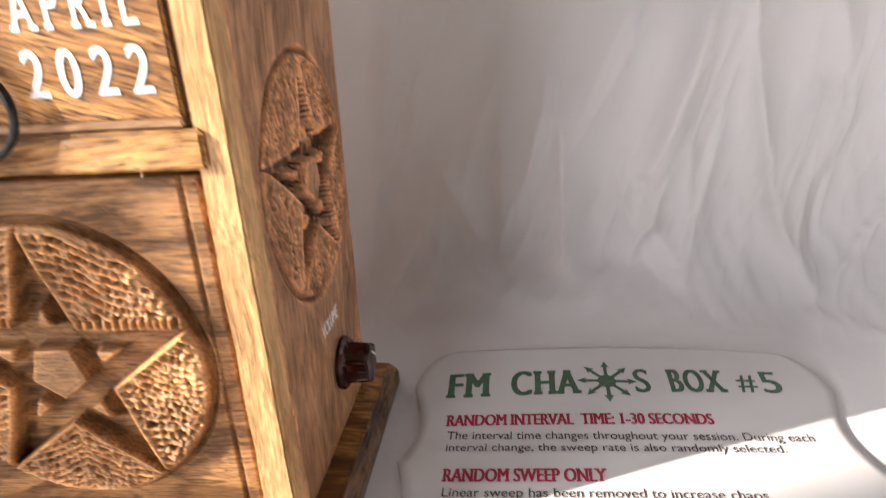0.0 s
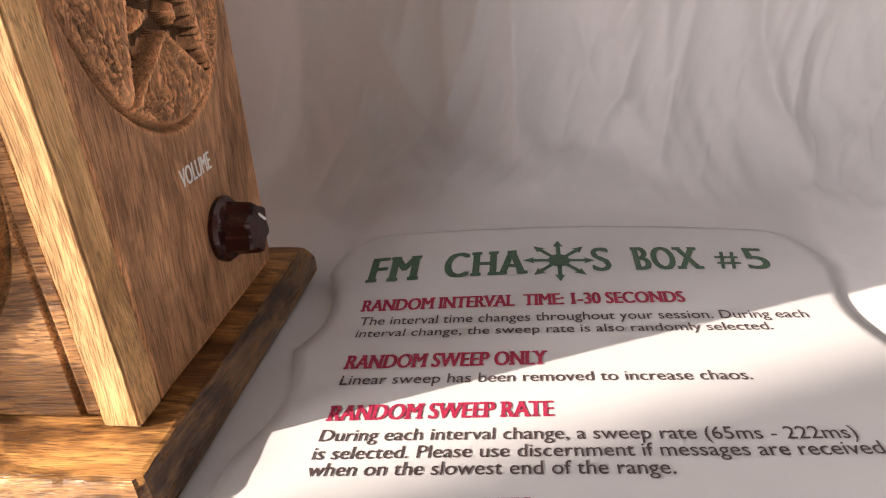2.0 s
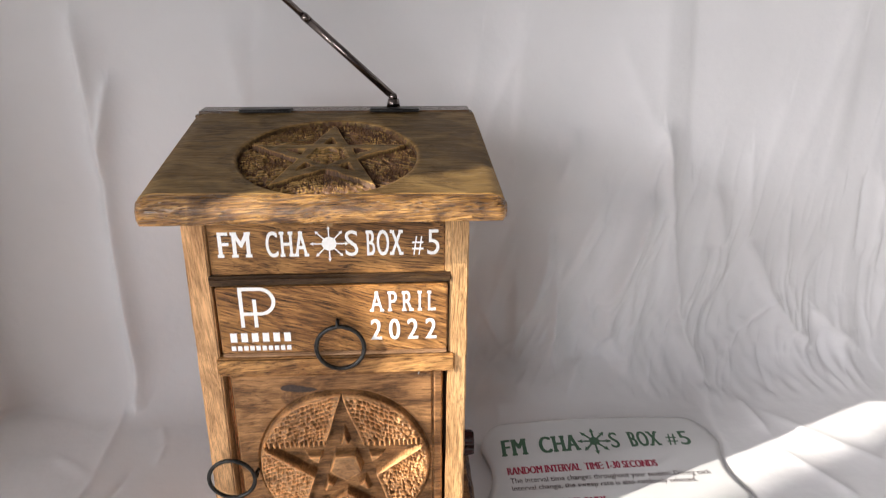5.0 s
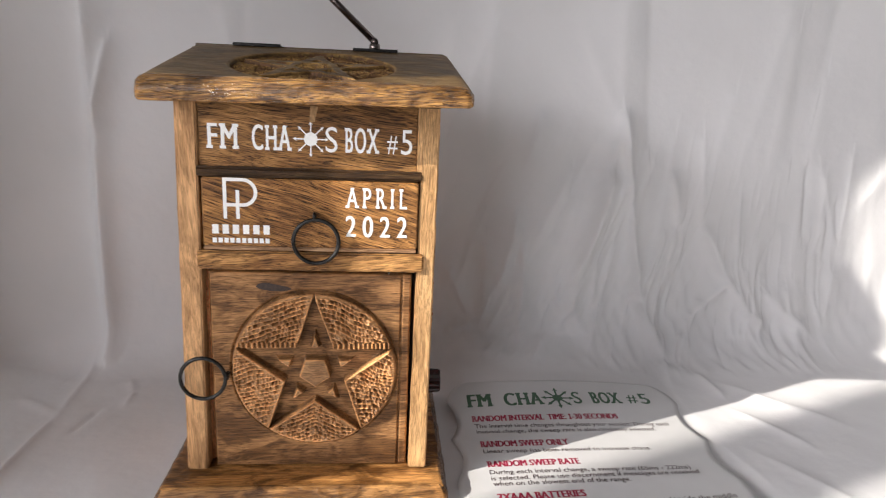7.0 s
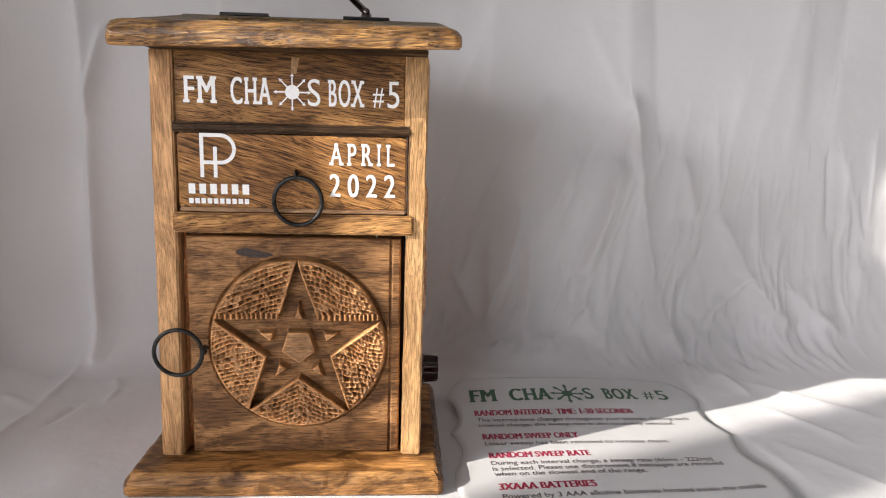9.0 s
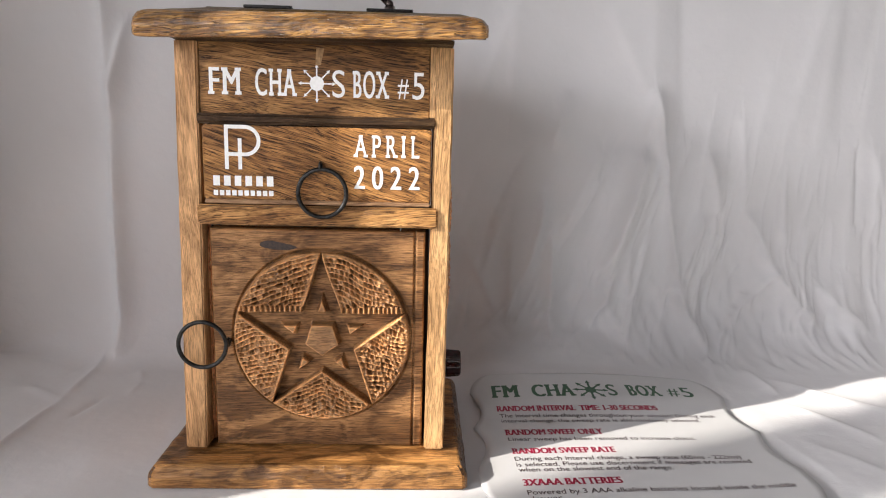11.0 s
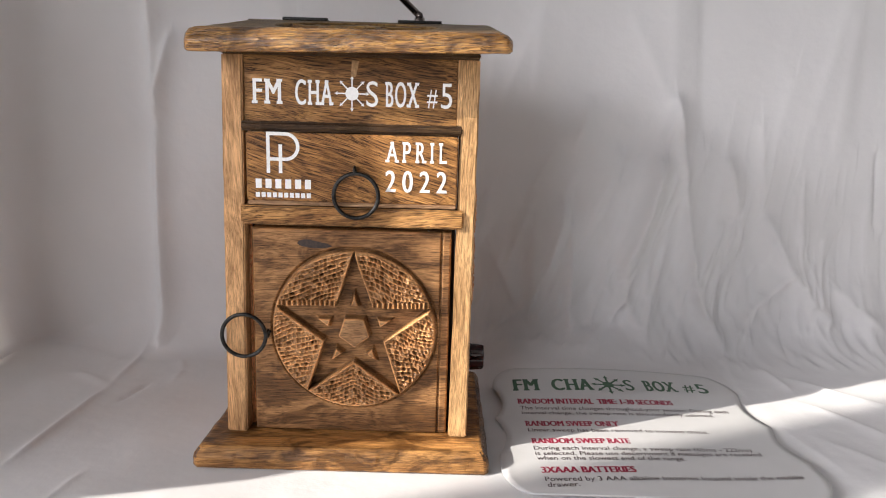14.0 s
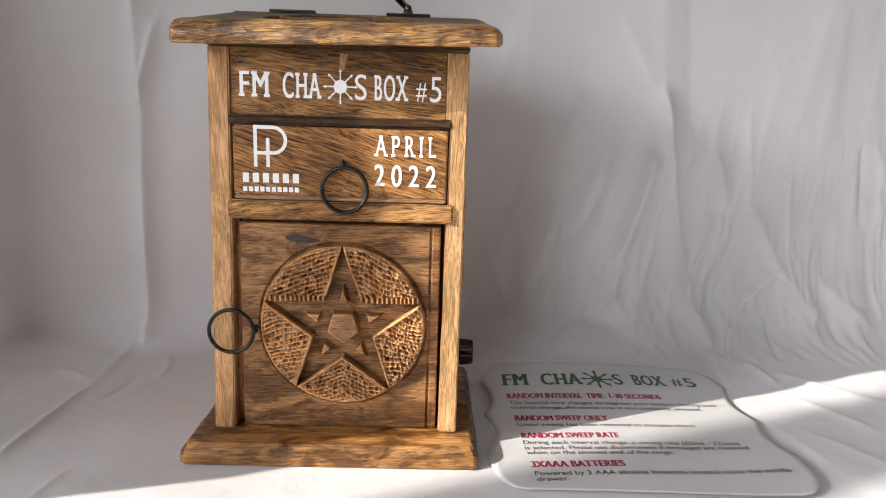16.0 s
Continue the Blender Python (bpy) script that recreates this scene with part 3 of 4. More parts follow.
def backdrop():
    nu, nf, nb, nw = 900, 200, 34, 250
    # left wing, mostly out of view, bulges to shade the backdrop's left
    base = smooth_path([(-0.47, -0.172), (-0.41, -0.138), (-0.365, -0.11), (-0.343, -0.06), (-0.337, 0.02), (-0.334, 0.1), (-0.331, 0.16), (-0.316, 0.186), (-0.28, 0.194), (-0.205, 0.205), (-0.1, 0.215), (0.1, 0.225), (0.3, 0.232), (0.37, 0.236), (0.45, 0.239), (0.53, 0.239), (0.61, 0.236), (0.72, 0.212), (0.9, 0.11)], nu)
    # closer columns where the folds are
    step = np.linalg.norm(np.diff(base, axis=0), axis=1)
    mid = (base[1:, 0] + base[:-1, 0]) / 2
    want = step * np.where((mid > -0.27) & (mid < -0.14), 2.2, np.where((mid > 0.04) & (mid < 0.52), 2.6, 1.0)) * np.where(base[1:, 1] < 0.1, 0.6, 1.0)
    run = np.concatenate([[0], np.cumsum(want)])
    even = np.linspace(0, run[-1], nu)
    base = np.stack([np.interp(even, run, base[:, k]) for k in (0, 1)], 1)
    share = np.interp(base[:, 0], [base[0, 0], base[-1, 0]], [0, 1])
    tang = np.gradient(base, axis=0)
    tang /= np.linalg.norm(tang, axis=1, keepdims=True)
    inward = np.stack([tang[:, 1], -tang[:, 0]], 1)
    front = np.stack([-0.62 + 1.67 * share, np.full(nu, -0.75)], 1)
    rad = 0.014 + 0.036 * sstep(-0.31, -0.2, base[:, 0])    # the bend is tight under the wing
    foot = base + inward * rad[:, None]
    f = np.linspace(0, 1, nf)[None, :, None] ** 0.7
    fl = front[:, None] * (1 - f) + foot[:, None] * f
    floor_pts = np.concatenate([fl, np.zeros((nu, nf, 1))], 2)
    ang = np.linspace(0, math.pi / 2, nb + 1)[1:]
    bend = np.concatenate([foot[:, None] - inward[:, None] * (np.sin(ang)[None, :] * rad[:, None])[..., None], ((1 - np.cos(ang))[None, :] * rad[:, None])[..., None]], 2)
    hh = np.linspace(0, 1, nw + 1)[1:] ** 1.9 * 1.1
    wallp = np.concatenate([base[:, None] - inward[:, None] * (0.05 * hh)[None, :, None], (rad[:, None] + hh[None, :])[..., None]], 2)
    p = np.concatenate([floor_pts, bend, wallp], 1)
    # the sheet's unseen free edge leans forward as it rises, shaped for its shadow
    rise = [0.0, 0.12, 0.185, 0.23, 0.32, 0.38, 0.41, 0.47, 0.52, 0.55, 0.57, 0.59, 0.61, 0.66, 0.74, 0.86, 1.2]
    jut = [0.0, 0.022, 0.039, 0.052, 0.06, 0.062, 0.068, 0.06, 0.052, 0.066, 0.074, 0.079, 0.076, 0.042, 0.045, 0.076, 0.08]
    p[..., 1] -= np.interp(p[..., 2], rise, jut) * sstep(0.13, 0.0, share)[:, None]
    x, y, z = p[..., 0].copy(), p[..., 1].copy(), p[..., 2].copy()
    # run of the cloth from the floor up: z on the wall, less than nothing on the bend and the floor
    arc = np.concatenate([np.zeros((nu, nf)), np.broadcast_to(ang * 1.0, (nu, nb)), np.full((nu, nw), math.pi / 2)], 1)
    rr = rad[:, None]
    flat = np.concatenate([-np.linalg.norm(foot[:, None] - fl, axis=2), np.zeros((nu, nb + nw))], 1)
    s = np.where(arc < math.pi / 2 - 1e-6, rr - rr * (math.pi / 2 - arc) + flat, z)
    on_wall = sstep(-0.055, -0.015, s)
    n_in = np.broadcast_to(inward[:, None], x.shape + (2,))
    # wall: broad waves, named folds, and many soft folds that fan out from one point above
    rng = random.Random(11)
    fan = []
    for _ in range(110):
        x0, z0 = rng.uniform(0.05, 0.52), rng.uniform(-0.04, 0.14)
        ln = rng.uniform(0.03, 0.10)
        slant = 0.44 - 2.0 * max(0, x0 - 0.2) + rng.gauss(0.0, 0.15)
        fan.append((x0, z0, x0 + ln * slant, z0 + ln, rng.uniform(0.003, 0.008), rng.choice((1, 1, -0.7)) * rng.uniform(0.0004, 0.0016)))
    for _ in range(18):
        x0, z0 = rng.uniform(-0.15, 0.6), rng.uniform(0.15, 0.3)
        fan.append((x0, z0, x0 + rng.gauss(0.01, 0.02), z0 + rng.uniform(0.06, 0.16), rng.uniform(0.010, 0.020), rng.choice((1, -1)) * rng.uniform(0.0006, 0.0015)))
    dw = 5.0 * drape(x, s, WALL_FOLDS, 1.7) + 3.8 * drape(x, s, LOW_FOLDS, 2.0) + 2.6 * drape(x, s, fan, 2.0, 0.5)
    dw += 0.006 * value_noise(x * 7 - s * 2.5, s * 3 + 7, 4) + 0.003 * value_noise(x * 15 - s * 4, s * 6, 9)
    # finer ripples along the same fan, strongest towards the foot
    lean = x - (0.42 - 1.5 * np.clip(x - 0.2, 0, 0.5)) * s + 0.012 * value_noise(x * 9, s * 11, 21)
    patch = sstep(-0.35, 0.45, value_noise(x * 14, s * 12 + 2, 23))
    near = sstep(0.27, 0.05, s) * sstep(0.02, 0.08, x)
    dw += 0.0036 * value_noise(lean * 42, s * 9 + 3, 12) * near * patch * (1 - 0.6 * sstep(0.34, 0.46, x))
    dw += 0.0017 * (1 - np.abs(value_noise(lean * 80 + 9, s * 18, 15))) ** 2 * near * (1 - 0.6 * sstep(0.34, 0.46, x))
    dw += 0.0014 * value_noise((x + 0.2 * s) * 120, s * 40, 14) * near * sstep(0.14, 0.03, s)
    dw *= on_wall
    # floor: low swells and pressed creases, flat under the box and the card
    lift = 1.5 * crease(x, y, FLOOR_FOLDS) + 0.0016 * value_noise(x * 9, y * 9, 7) + 0.0007 * value_noise(x * 30 + y * 12, y * 26, 8)
    under_box = sstep(0.004, 0.05, np.maximum(np.abs(x + 0.004) - 0.093, np.maximum(-0.024 - y, y - 0.125)))
    under_card = sstep(0.0, 0.03, np.maximum(np.abs(x - 0.2) - 0.105, np.abs(y - 0.055) - 0.106))
    lift = (lift + 0.001) * (1 - sstep(0.0, 0.06, z)) * under_box * under_card
    lift += 0.15 * np.maximum(0, np.minimum(y, 0.15) - 0.08) * np.clip(1 - np.maximum(0, (x - 0.12) / 0.19) ** 2, 0, 1) * sstep(0.094, 0.122, x) * (1 - sstep(0.0, 0.03, z))
    dw *= np.where(s < rr * 0.1, under_card * under_box, 1.0)
    p[..., 0] += n_in[..., 0] * dw * np.sin(arc)
    p[..., 1] += n_in[..., 1] * dw * np.sin(arc)
    p[..., 2] += np.maximum(lift, -0.002) - 0.0006 + np.maximum(dw, 0) * np.cos(arc)
    ob = grid_mesh("backdrop_sheet", p, nu, p.shape[1], cloth)
    return tagged(ob, "creased white cotton sheet draped as a backdrop", "cloth backdrop", kind="structure")


backdrop()


# ---- the wooden box ----
def wooden_box():
    box = tagged(new("wooden_box"), "carved brown wooden box with lid, drawer and door on white sheet", "wooden box")
    bt = 0.0135
    # base
    base = part("base", base_board(), wood_base, box, "golden brown bevelled base board")
    # ends get a darker wood: shade beside the box put into colour
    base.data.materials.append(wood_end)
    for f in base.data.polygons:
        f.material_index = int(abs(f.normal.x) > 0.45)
    # stiles
    part("stile", taper_board((-0.0785, -0.0662), (-0.0819, -0.0688), 0, 0.012, bt, 0.2535), wood_z, box)
    part("stile", taper_board((0.0652, 0.0753), (0.0627, 0.0747), 0, 0.012, bt, 0.2535), wood_gold, box)
    part("stile_strip", block(0.0622, 0.0656, 0.0008, 0.012, 0.2144, 0.2535, 0.0004), wood_gold, box)
    # sides and back
    part("side_panel", block(-0.0775, -0.0665, 0.0125, 0.108, bt, 0.262, 0.001), wood_side, box)
    side = carved_board("side_panel", wood_side, box, (0.0745, 0.0122, bt), (0, 1, 0), (0, 0, 1), (1, 0, 0), 0.0958, 0.2455, 0.0105, (0.0472, 0.118), 0.0465, 0, 11, 0.0006, "brown wooden side panel with a carved star disc", 0.0012, None, 0.0048, 0.0026, None, -0.0024, 0.0026, False, 0.8, 0.9, wood_cut_shade)
    for v in side.data.vertices:
        v.co.x += 0.0045 * (v.co.y - 0.012) / 0.096 * (v.co.z - 0.0135) / 0.2
    part("back_panel", block(-0.0655, 0.0635, 0.1, 0.108, bt, 0.265, 0.0008), wood_side, box)
    # near-black sheet behind the front: shade in the gaps put into colour
    part("inside_board", block(-0.0662, 0.0635, 0.0145, 0.018, bt, 0.252, 0), gap_shade, box)
    # fascia and rails
    fascia = part("fascia", block(-0.0661, 0.0621, 0.0022, 0.0135, 0.2135, 0.2535, 0.0006), wood_fascia, box)
    part("rail", block(-0.0688, 0.0668, -0.0012, 0.0125, 0.2085, 0.2143, 0.0016, 3, None, 0.0004), wood_dark, box, "thin dark rounded rail")
    part("rail", block(-0.0688, 0.0682, -0.0022, 0.0125, 0.1518, 0.1634, 0.0011, 2, None, 0.0004), wood_x, box)
    plug = bmesh.new()
    add_quad(plug, [(-0.0018, 0, 0.2415), (0.0012, 0, 0.2418), (0.0032, 0, 0.2508), (-0.0012, 0, 0.2512)])
    for v in plug.verts:
        v.co.y = 0.0019
    part("filler_patch", plug, filler, fascia, "pale filler patch in the wood")
    # lettering on the fascia
    yl = 0.0022 - 0.00025
    for body, a, b in (("FM", -0.0613, -0.0428), ("CHA", -0.0352, -0.0122), ("S", 0.0075, 0.0146), ("BOX", 0.0188, 0.0392), ("5", 0.0523, 0.059)):
        part("lettering", upright(text_mesh(body, a, b, 0.2246, 0.2392, 0.026 if len(body) > 1 else 0.0, 0.08, 1.18), yl), white_ink, fascia, "white lettering")
    part("lettering", upright(text_mesh("#", 0.0440, 0.0502, 0.2258, 0.2364, 0.0), yl), white_ink, fascia, "white lettering")
    part("emblem", upright(emblem(-0.0011, 0.2318, 0.0105, 0.38, 0.036, 0.11, 0.80), yl), white_ink, fascia, "white disc with eight arrows")
    # tiny metal rod added where a highlight shows under the rail
    part("pin", rod((0.047, -0.0006, 0.1522), (0.0468, -0.0008, 0.1500), 0.00025, 0.00025, 8), bright_glint, box, "tiny bright metal rod standing in for a highlight")
    # drawer
    drawer = part("drawer", block(-0.0648, 0.0636, -0.0012, 0.013, 0.1665, 0.2079, 0.0008, 2), wood_drawer, box, "wooden drawer front, slightly loose in its opening")
    yd = -0.0012 - 0.00025
    part("lettering", upright(text_mesh("A P R I L", 0.0197, 0.0568, 0.1918, 0.2041, 0.015, 0.07), yd), white_ink, drawer, "white lettering")
    part("lettering", upright(text_mesh("2 0 2 2", 0.0198, 0.0572, 0.1739, 0.1867, 0.02), yd), white_ink, drawer, "white lettering")
    part("logo", upright(logo(-0.0523, -0.0324, 0.1834, 0.2081), yd), white_ink, drawer, "white monogram shape")
    for count, pitch, wide, z0, z1 in ((6, 0.0060, 0.0037, 0.1741, 0.1798), (10, 0.00345, 0.0025, 0.1686, 0.1716)):
        for k in range(count):
            bm = bmesh.new()
            bar(bm, -0.0592 + k * pitch, -0.0592 + k * pitch + wide, z0, z1)
            part("bar", upright(bm, yd), white_ink, drawer)
    # pale strip: sunlight on the drawer's lower edge put into the colour
    part("lip", block(-0.0645, 0.0633, -0.0016, 0.004, 0.1641, 0.1664, 0.0006, 2, None, 0.0002), wood_sunlit_lip, drawer, "lower edge of the drawer with sunlight put into its pale colour")
    ring_pull(drawer, (0.0014, -0.0005, 0.1862), (0.0024, -0.0052, 0.1712), 0.0135)
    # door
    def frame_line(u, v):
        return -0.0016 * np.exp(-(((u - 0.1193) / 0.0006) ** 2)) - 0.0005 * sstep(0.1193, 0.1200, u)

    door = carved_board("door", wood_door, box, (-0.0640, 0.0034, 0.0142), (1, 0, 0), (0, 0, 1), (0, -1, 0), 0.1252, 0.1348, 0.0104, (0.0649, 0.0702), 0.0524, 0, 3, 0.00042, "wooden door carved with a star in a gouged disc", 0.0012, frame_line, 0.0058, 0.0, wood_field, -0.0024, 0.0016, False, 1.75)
    ring_pull(door, (-0.0538, 0.0022, 0.0815), (-0.0682, -0.0046, 0.0808), 0.0138)
    knot = bmesh.new()
    for k in range(28):
        a = 2 * math.pi * k / 28
        knot.verts.new((-0.0245 + 0.0105 * math.cos(a) + 0.001 * math.sin(3 * a), 0, 0.1392 + 0.0024 * math.sin(a) * (1 - 0.3 * math.cos(a)) - 0.0012 * math.cos(a)))
    knot.faces.new(list(knot.verts))
    for v in knot.verts:
        v.co.y = 0.0031
    part("knot", knot, knot_brown, door, "dark knot in the wood")
    # roof
    roof(box)
    knob(box)
    side_text = text_mesh("VOLUME", 0.0505, 0.0725, 0.0662, 0.0722, 0.04)
    for v in side_text.verts:
        v.co = Vector((0.0745 + 0.0011 + v.co.z, v.co.x, v.co.y))
    part("lettering", side_text, white_ink, box, "small white lettering")
    return box


def taper_board(top, foot, y0, y1, z0, z1):
    """An upright board with hand-worked edges, wider or narrower at its foot."""
    bm = block(-1, 1, y0, y1, z0, z1, 0)
    for v in bm.verts:
        a, b = foot if v.co.z < (z0 + z1) / 2 else top
        v.co.x = a if v.co.x < 0 else b
    bmesh.ops.subdivide_edges(bm, edges=[e for e in bm.edges if abs(e.verts[0].co.z - e.verts[1].co.z) > 0.1], cuts=24, use_grid_fill=True)
    bmesh.ops.bevel(bm, geom=[e for e in bm.edges if len(e.link_faces) == 2 and e.calc_face_angle(0) > 0.5], offset=0.0009, segments=2, affect="EDGES")
    for v in bm.verts:
        v.co += Vector((noise.noise(v.co * 50), noise.noise(v.co * 60 + Vector((9, 0, 0))), 0)) * 0.00045
    return bm


def base_board():
    """A board with a broad hand-cut chamfer along its upper edge."""
    x0, x1, y0, y1, top = -0.0972, 0.0886, -0.0238, 0.1245, 0.0135
    n = 60
    rim = [(x0 + (x1 - x0) * k / n, y0, 0, -1) for k in range(n)] + [(x1, y0 + (y1 - y0) * k / n, 1, 0) for k in range(n)]
    rim += [(x1 - (x1 - x0) * k / n, y1, 0, 1) for k in range(n)] + [(x0, y1 - (y1 - y0) * k / n, -1, 0) for k in range(n)]
    bm = bmesh.new()
    rings = []
    for inset, z in ((0.0008, 0.0), (0.0, 0.0012), (0.0, 0.0066), (0.0009, 0.0088), (0.0027, 0.0119), (0.0042, 0.0132), (0.0056, top)):
        ring = []
        for x, y, _, _ in rim:
            cx, cy = min(max(x, x0 + 0.002 + inset), x1 - 0.002 - inset), min(max(y, y0 + 0.002 + inset), y1 - 0.002 - inset)
            q = Vector((cx + (0.002 if x == x1 else -0.002 if x == x0 else 0), cy + (0.002 if y == y1 else -0.002 if y == y0 else 0), z))
            if (x in (x0, x1)) and (y in (y0, y1)):
                q += (Vector((0, 0.04, z)) - q).normalized() * 0.0016
            if 0.002 < z < top:
                w = 0.0006 * noise.noise(q * 55) + 0.0005 * noise.noise(q * 210)
                q += Vector((w, -w, 0.6 * noise.noise(q * 170) * 0.0006))
            ring.append(bm.verts.new(q))
        rings.append(ring)
    m = len(rim)
    for a, b in zip(rings, rings[1:]):
        for k in range(m):
            bm.faces.new((a[k], a[(k + 1) % m], b[(k + 1) % m], b[k]))
    bm.faces.new(rings[0][::-1])
    bm.faces.new(rings[-1])
    bmesh.ops.recalc_face_normals(bm, faces=bm.faces)
    return bm


def logo(x0, x1, z0, z1):
    """A monogram of plain strokes: two posts, a cross stroke and a bow."""
    bm = bmesh.new()
    w = 0.0021
    h = z1 - z0
    zb = z0 + 0.30 * h
    x2 = x0 + 0.0074
    bar(bm, x0, x0 + w, z0, z1 - w)
    bar(bm, x0, x1 - (z1 - zb) * 0.49, z1 - w, z1)
    bar(bm, x0 + w, x2, zb, zb + w)
    bar(bm, x2, x2 + w, z0, z0 + 0.7 * h)
    bar(bm, x2 + w, x1 - (z1 - zb) * 0.49, zb, zb + w)
    r1 = (z1 - zb) / 2
    cx, cz = x1 - r1 * 0.98, (z1 + zb) / 2
    n = 20
    for k in range(n):
        a0, a1 = -math.pi / 2 + math.pi * k / n, -math.pi / 2 + math.pi * (k + 1) / n
        add_quad(bm, [(cx + (r1 - w) * math.cos(a0), cz + (r1 - w) * math.sin(a0), 0), (cx + r1 * math.cos(a0), cz + r1 * math.sin(a0), 0), (cx + r1 * math.cos(a1), cz + r1 * math.sin(a1), 0), (cx + (r1 - w) * math.cos(a1), cz + (r1 - w) * math.sin(a1), 0)])
    return bm


def ring_pull(parent, eye, centre, r):
    ring = part("ring_pull", torus(r, 0.00125, centre), iron, parent, "blackened iron ring pull", True)
    ex, ey, ez = eye
    part("eye_loop", torus(0.0022, 0.0008, (ex, ey - 0.0035, ez), "X", 20, 8), iron, ring, "", True)
    part("eye_shank", rod((ex, ey + 0.001, ez), (ex, ey - 0.0018, ez), 0.0011, 0.001, 10), iron, ring)
    return ring


def roof(box):
    rise = 0.176
    c, s = 1 / math.hypot(1, rise), rise / math.hypot(1, rise)
    ly = (0.097 + 0.018) / c
    lid = carved_board("lid", wood_roof, box, (-0.0922, -0.018, 0.2660), (1, 0, 0), (0, c, s), (0, -s, c), 0.183, ly, 0.011, (0.0903, 0.0502), 0.0503, 0, 21, 0.0005, "sloping wooden lid with a carved star disc", 0.001, None, 0.0042, 0.0050, None, -0.0010, 0.0006, True, 1.0, 1.0, wood_cut_shade)
    top = len(lid.data.vertices) - lid.data.polygons[len(lid.data.polygons) - 1].loop_total
    for v in lid.data.vertices:
        back = max(0, v.co.y + 0.018) / 0.115
        if v.co.x > 0:
            v.co.x -= 0.0045 * v.co.x / 0.09 * back
        v.co.y -= 0.034 * v.co.x * (1 - min(1, back))
        if v.index < top:
            v.co.z -= 0.0024 * max(0, (v.co.x - 0.082) / 0.0085) ** 2 + 0.0022 * max(0, (-v.co.x - 0.082) / 0.010) ** 2
    # nose of the lid: square below, rounded above
    bm = bmesh.new()
    prof = [(-0.0182, 0.2535), (-0.0252, 0.2530), (-0.0258, 0.2536), (-0.0262, 0.2585)]
    prof += [(-0.0182 - 0.0080 * math.cos(g), 0.2585 + 0.0078 * math.sin(g)) for g in (math.pi / 2 * k / 7 for k in range(1, 7))]
    prof += [(-0.0188, 0.2662), (-0.0183, 0.2644)]
    n = 70
    rows = []
    for k in range(n + 1):
        x = -0.0926 + 0.184 * k / n
        end = 1 - 0.5 * max(0, (abs(x + 0.0006) - 0.089) / 0.003) ** 2
        tilt = 0.0013 * (x / 0.09)
        yaw = -0.034 * x
        row = []
        for y, z in prof:
            q = Vector((x, -0.0182 + (y + 0.0182) * end + yaw, 0.26 + (z - 0.26) * (1 - (1 - end) * 0.4) + tilt * max(0, min(1, (0.265 - z) / 0.008))))
            w = 0.0007 * noise.noise(Vector((x * 40, y * 90, z * 90))) + 0.0004 * noise.noise(Vector((x * 130, y * 200, z * 200)))
            q.z -= max(0, min(1, (z - 0.255) / 0.009)) * (0.0024 * max(0, (x - 0.082) / 0.0085) ** 2 + 0.0022 * max(0, (-x - 0.082) / 0.010) ** 2)
            row.append(bm.verts.new(q + Vector((0, -w, w * 0.5 if z < 0.264 else -abs(w) * 0.4))))
        rows.append(row)
    m = len(prof)
    for a, b in zip(rows, rows[1:]):
        for j in range(m):
            bm.faces.new((a[j], a[(j + 1) % m], b[(j + 1) % m], b[j]))
    bm.faces.new(rows[0])
    bm.faces.new(rows[-1][::-1])
    bmesh.ops.recalc_face_normals(bm, faces=bm.faces)
    part("front_edge", bm, wood_nose, lid, "rounded golden front edge of the lid", True)
    # dark wood here: the shade under the lid is put into its colour
    part("top_board", block(-0.0775, 0.0745, -0.0145, 0.0995, 0.2530, 0.2551, 0.0004), wood_dark, box)
    part("back_strip", block(-0.0935, 0.0862, 0.0973, 0.1185, 0.2765, 0.2868, 0.0026, 3), wood_strip, box, "flat wooden strip behind the lid")
    for xa, xb in ((-0.0645, -0.032), (0.0188, 0.0504)):
        hinge = part("hinge", block(xa, xb, 0.0945, 0.1085, 0.2864, 0.2876, 0.0003), hinge_black, box, "black metal hinge")
        part("pin", rod((xa, 0.0968, 0.2873), (xb, 0.0968, 0.2873), 0.0011, 0.0011, 12), hinge_black, hinge, "", True)
    # telescopic aerial
    ant = part("aerial", rod((0.0338, 0.1115, 0.2872), (0.0338, 0.1115, 0.2925), 0.0045, 0.0036, 20), chrome, box, "smoky chrome telescopic aerial leaning over", True)
    part("joint", rod((0.0338, 0.1085, 0.2937), (0.0338, 0.1145, 0.2937), 0.0026, 0.0026, 16), chrome, ant, "", True)
    a, way = Vector((0.0338, 0.1115, 0.2937)), Vector((-0.735, 0.0, 0.672)).normalized()
    at, r = a, 0.0025
    for length in (0.075, 0.07, 0.07):
        part("tube", rod(at, at + way * length, r, r, 18), chrome, ant, "", True)
        part("collar", rod(at + way * (length - 0.004), at + way * (length + 0.0006), r * 1.08, r * 1.08, 18), chrome, ant, "", True)
        at, r = at + way * length, r * 0.82
    part("tip", rod(at, at + way * 0.006, r * 1.5, r * 1.4, 14), chrome, ant, "", True)


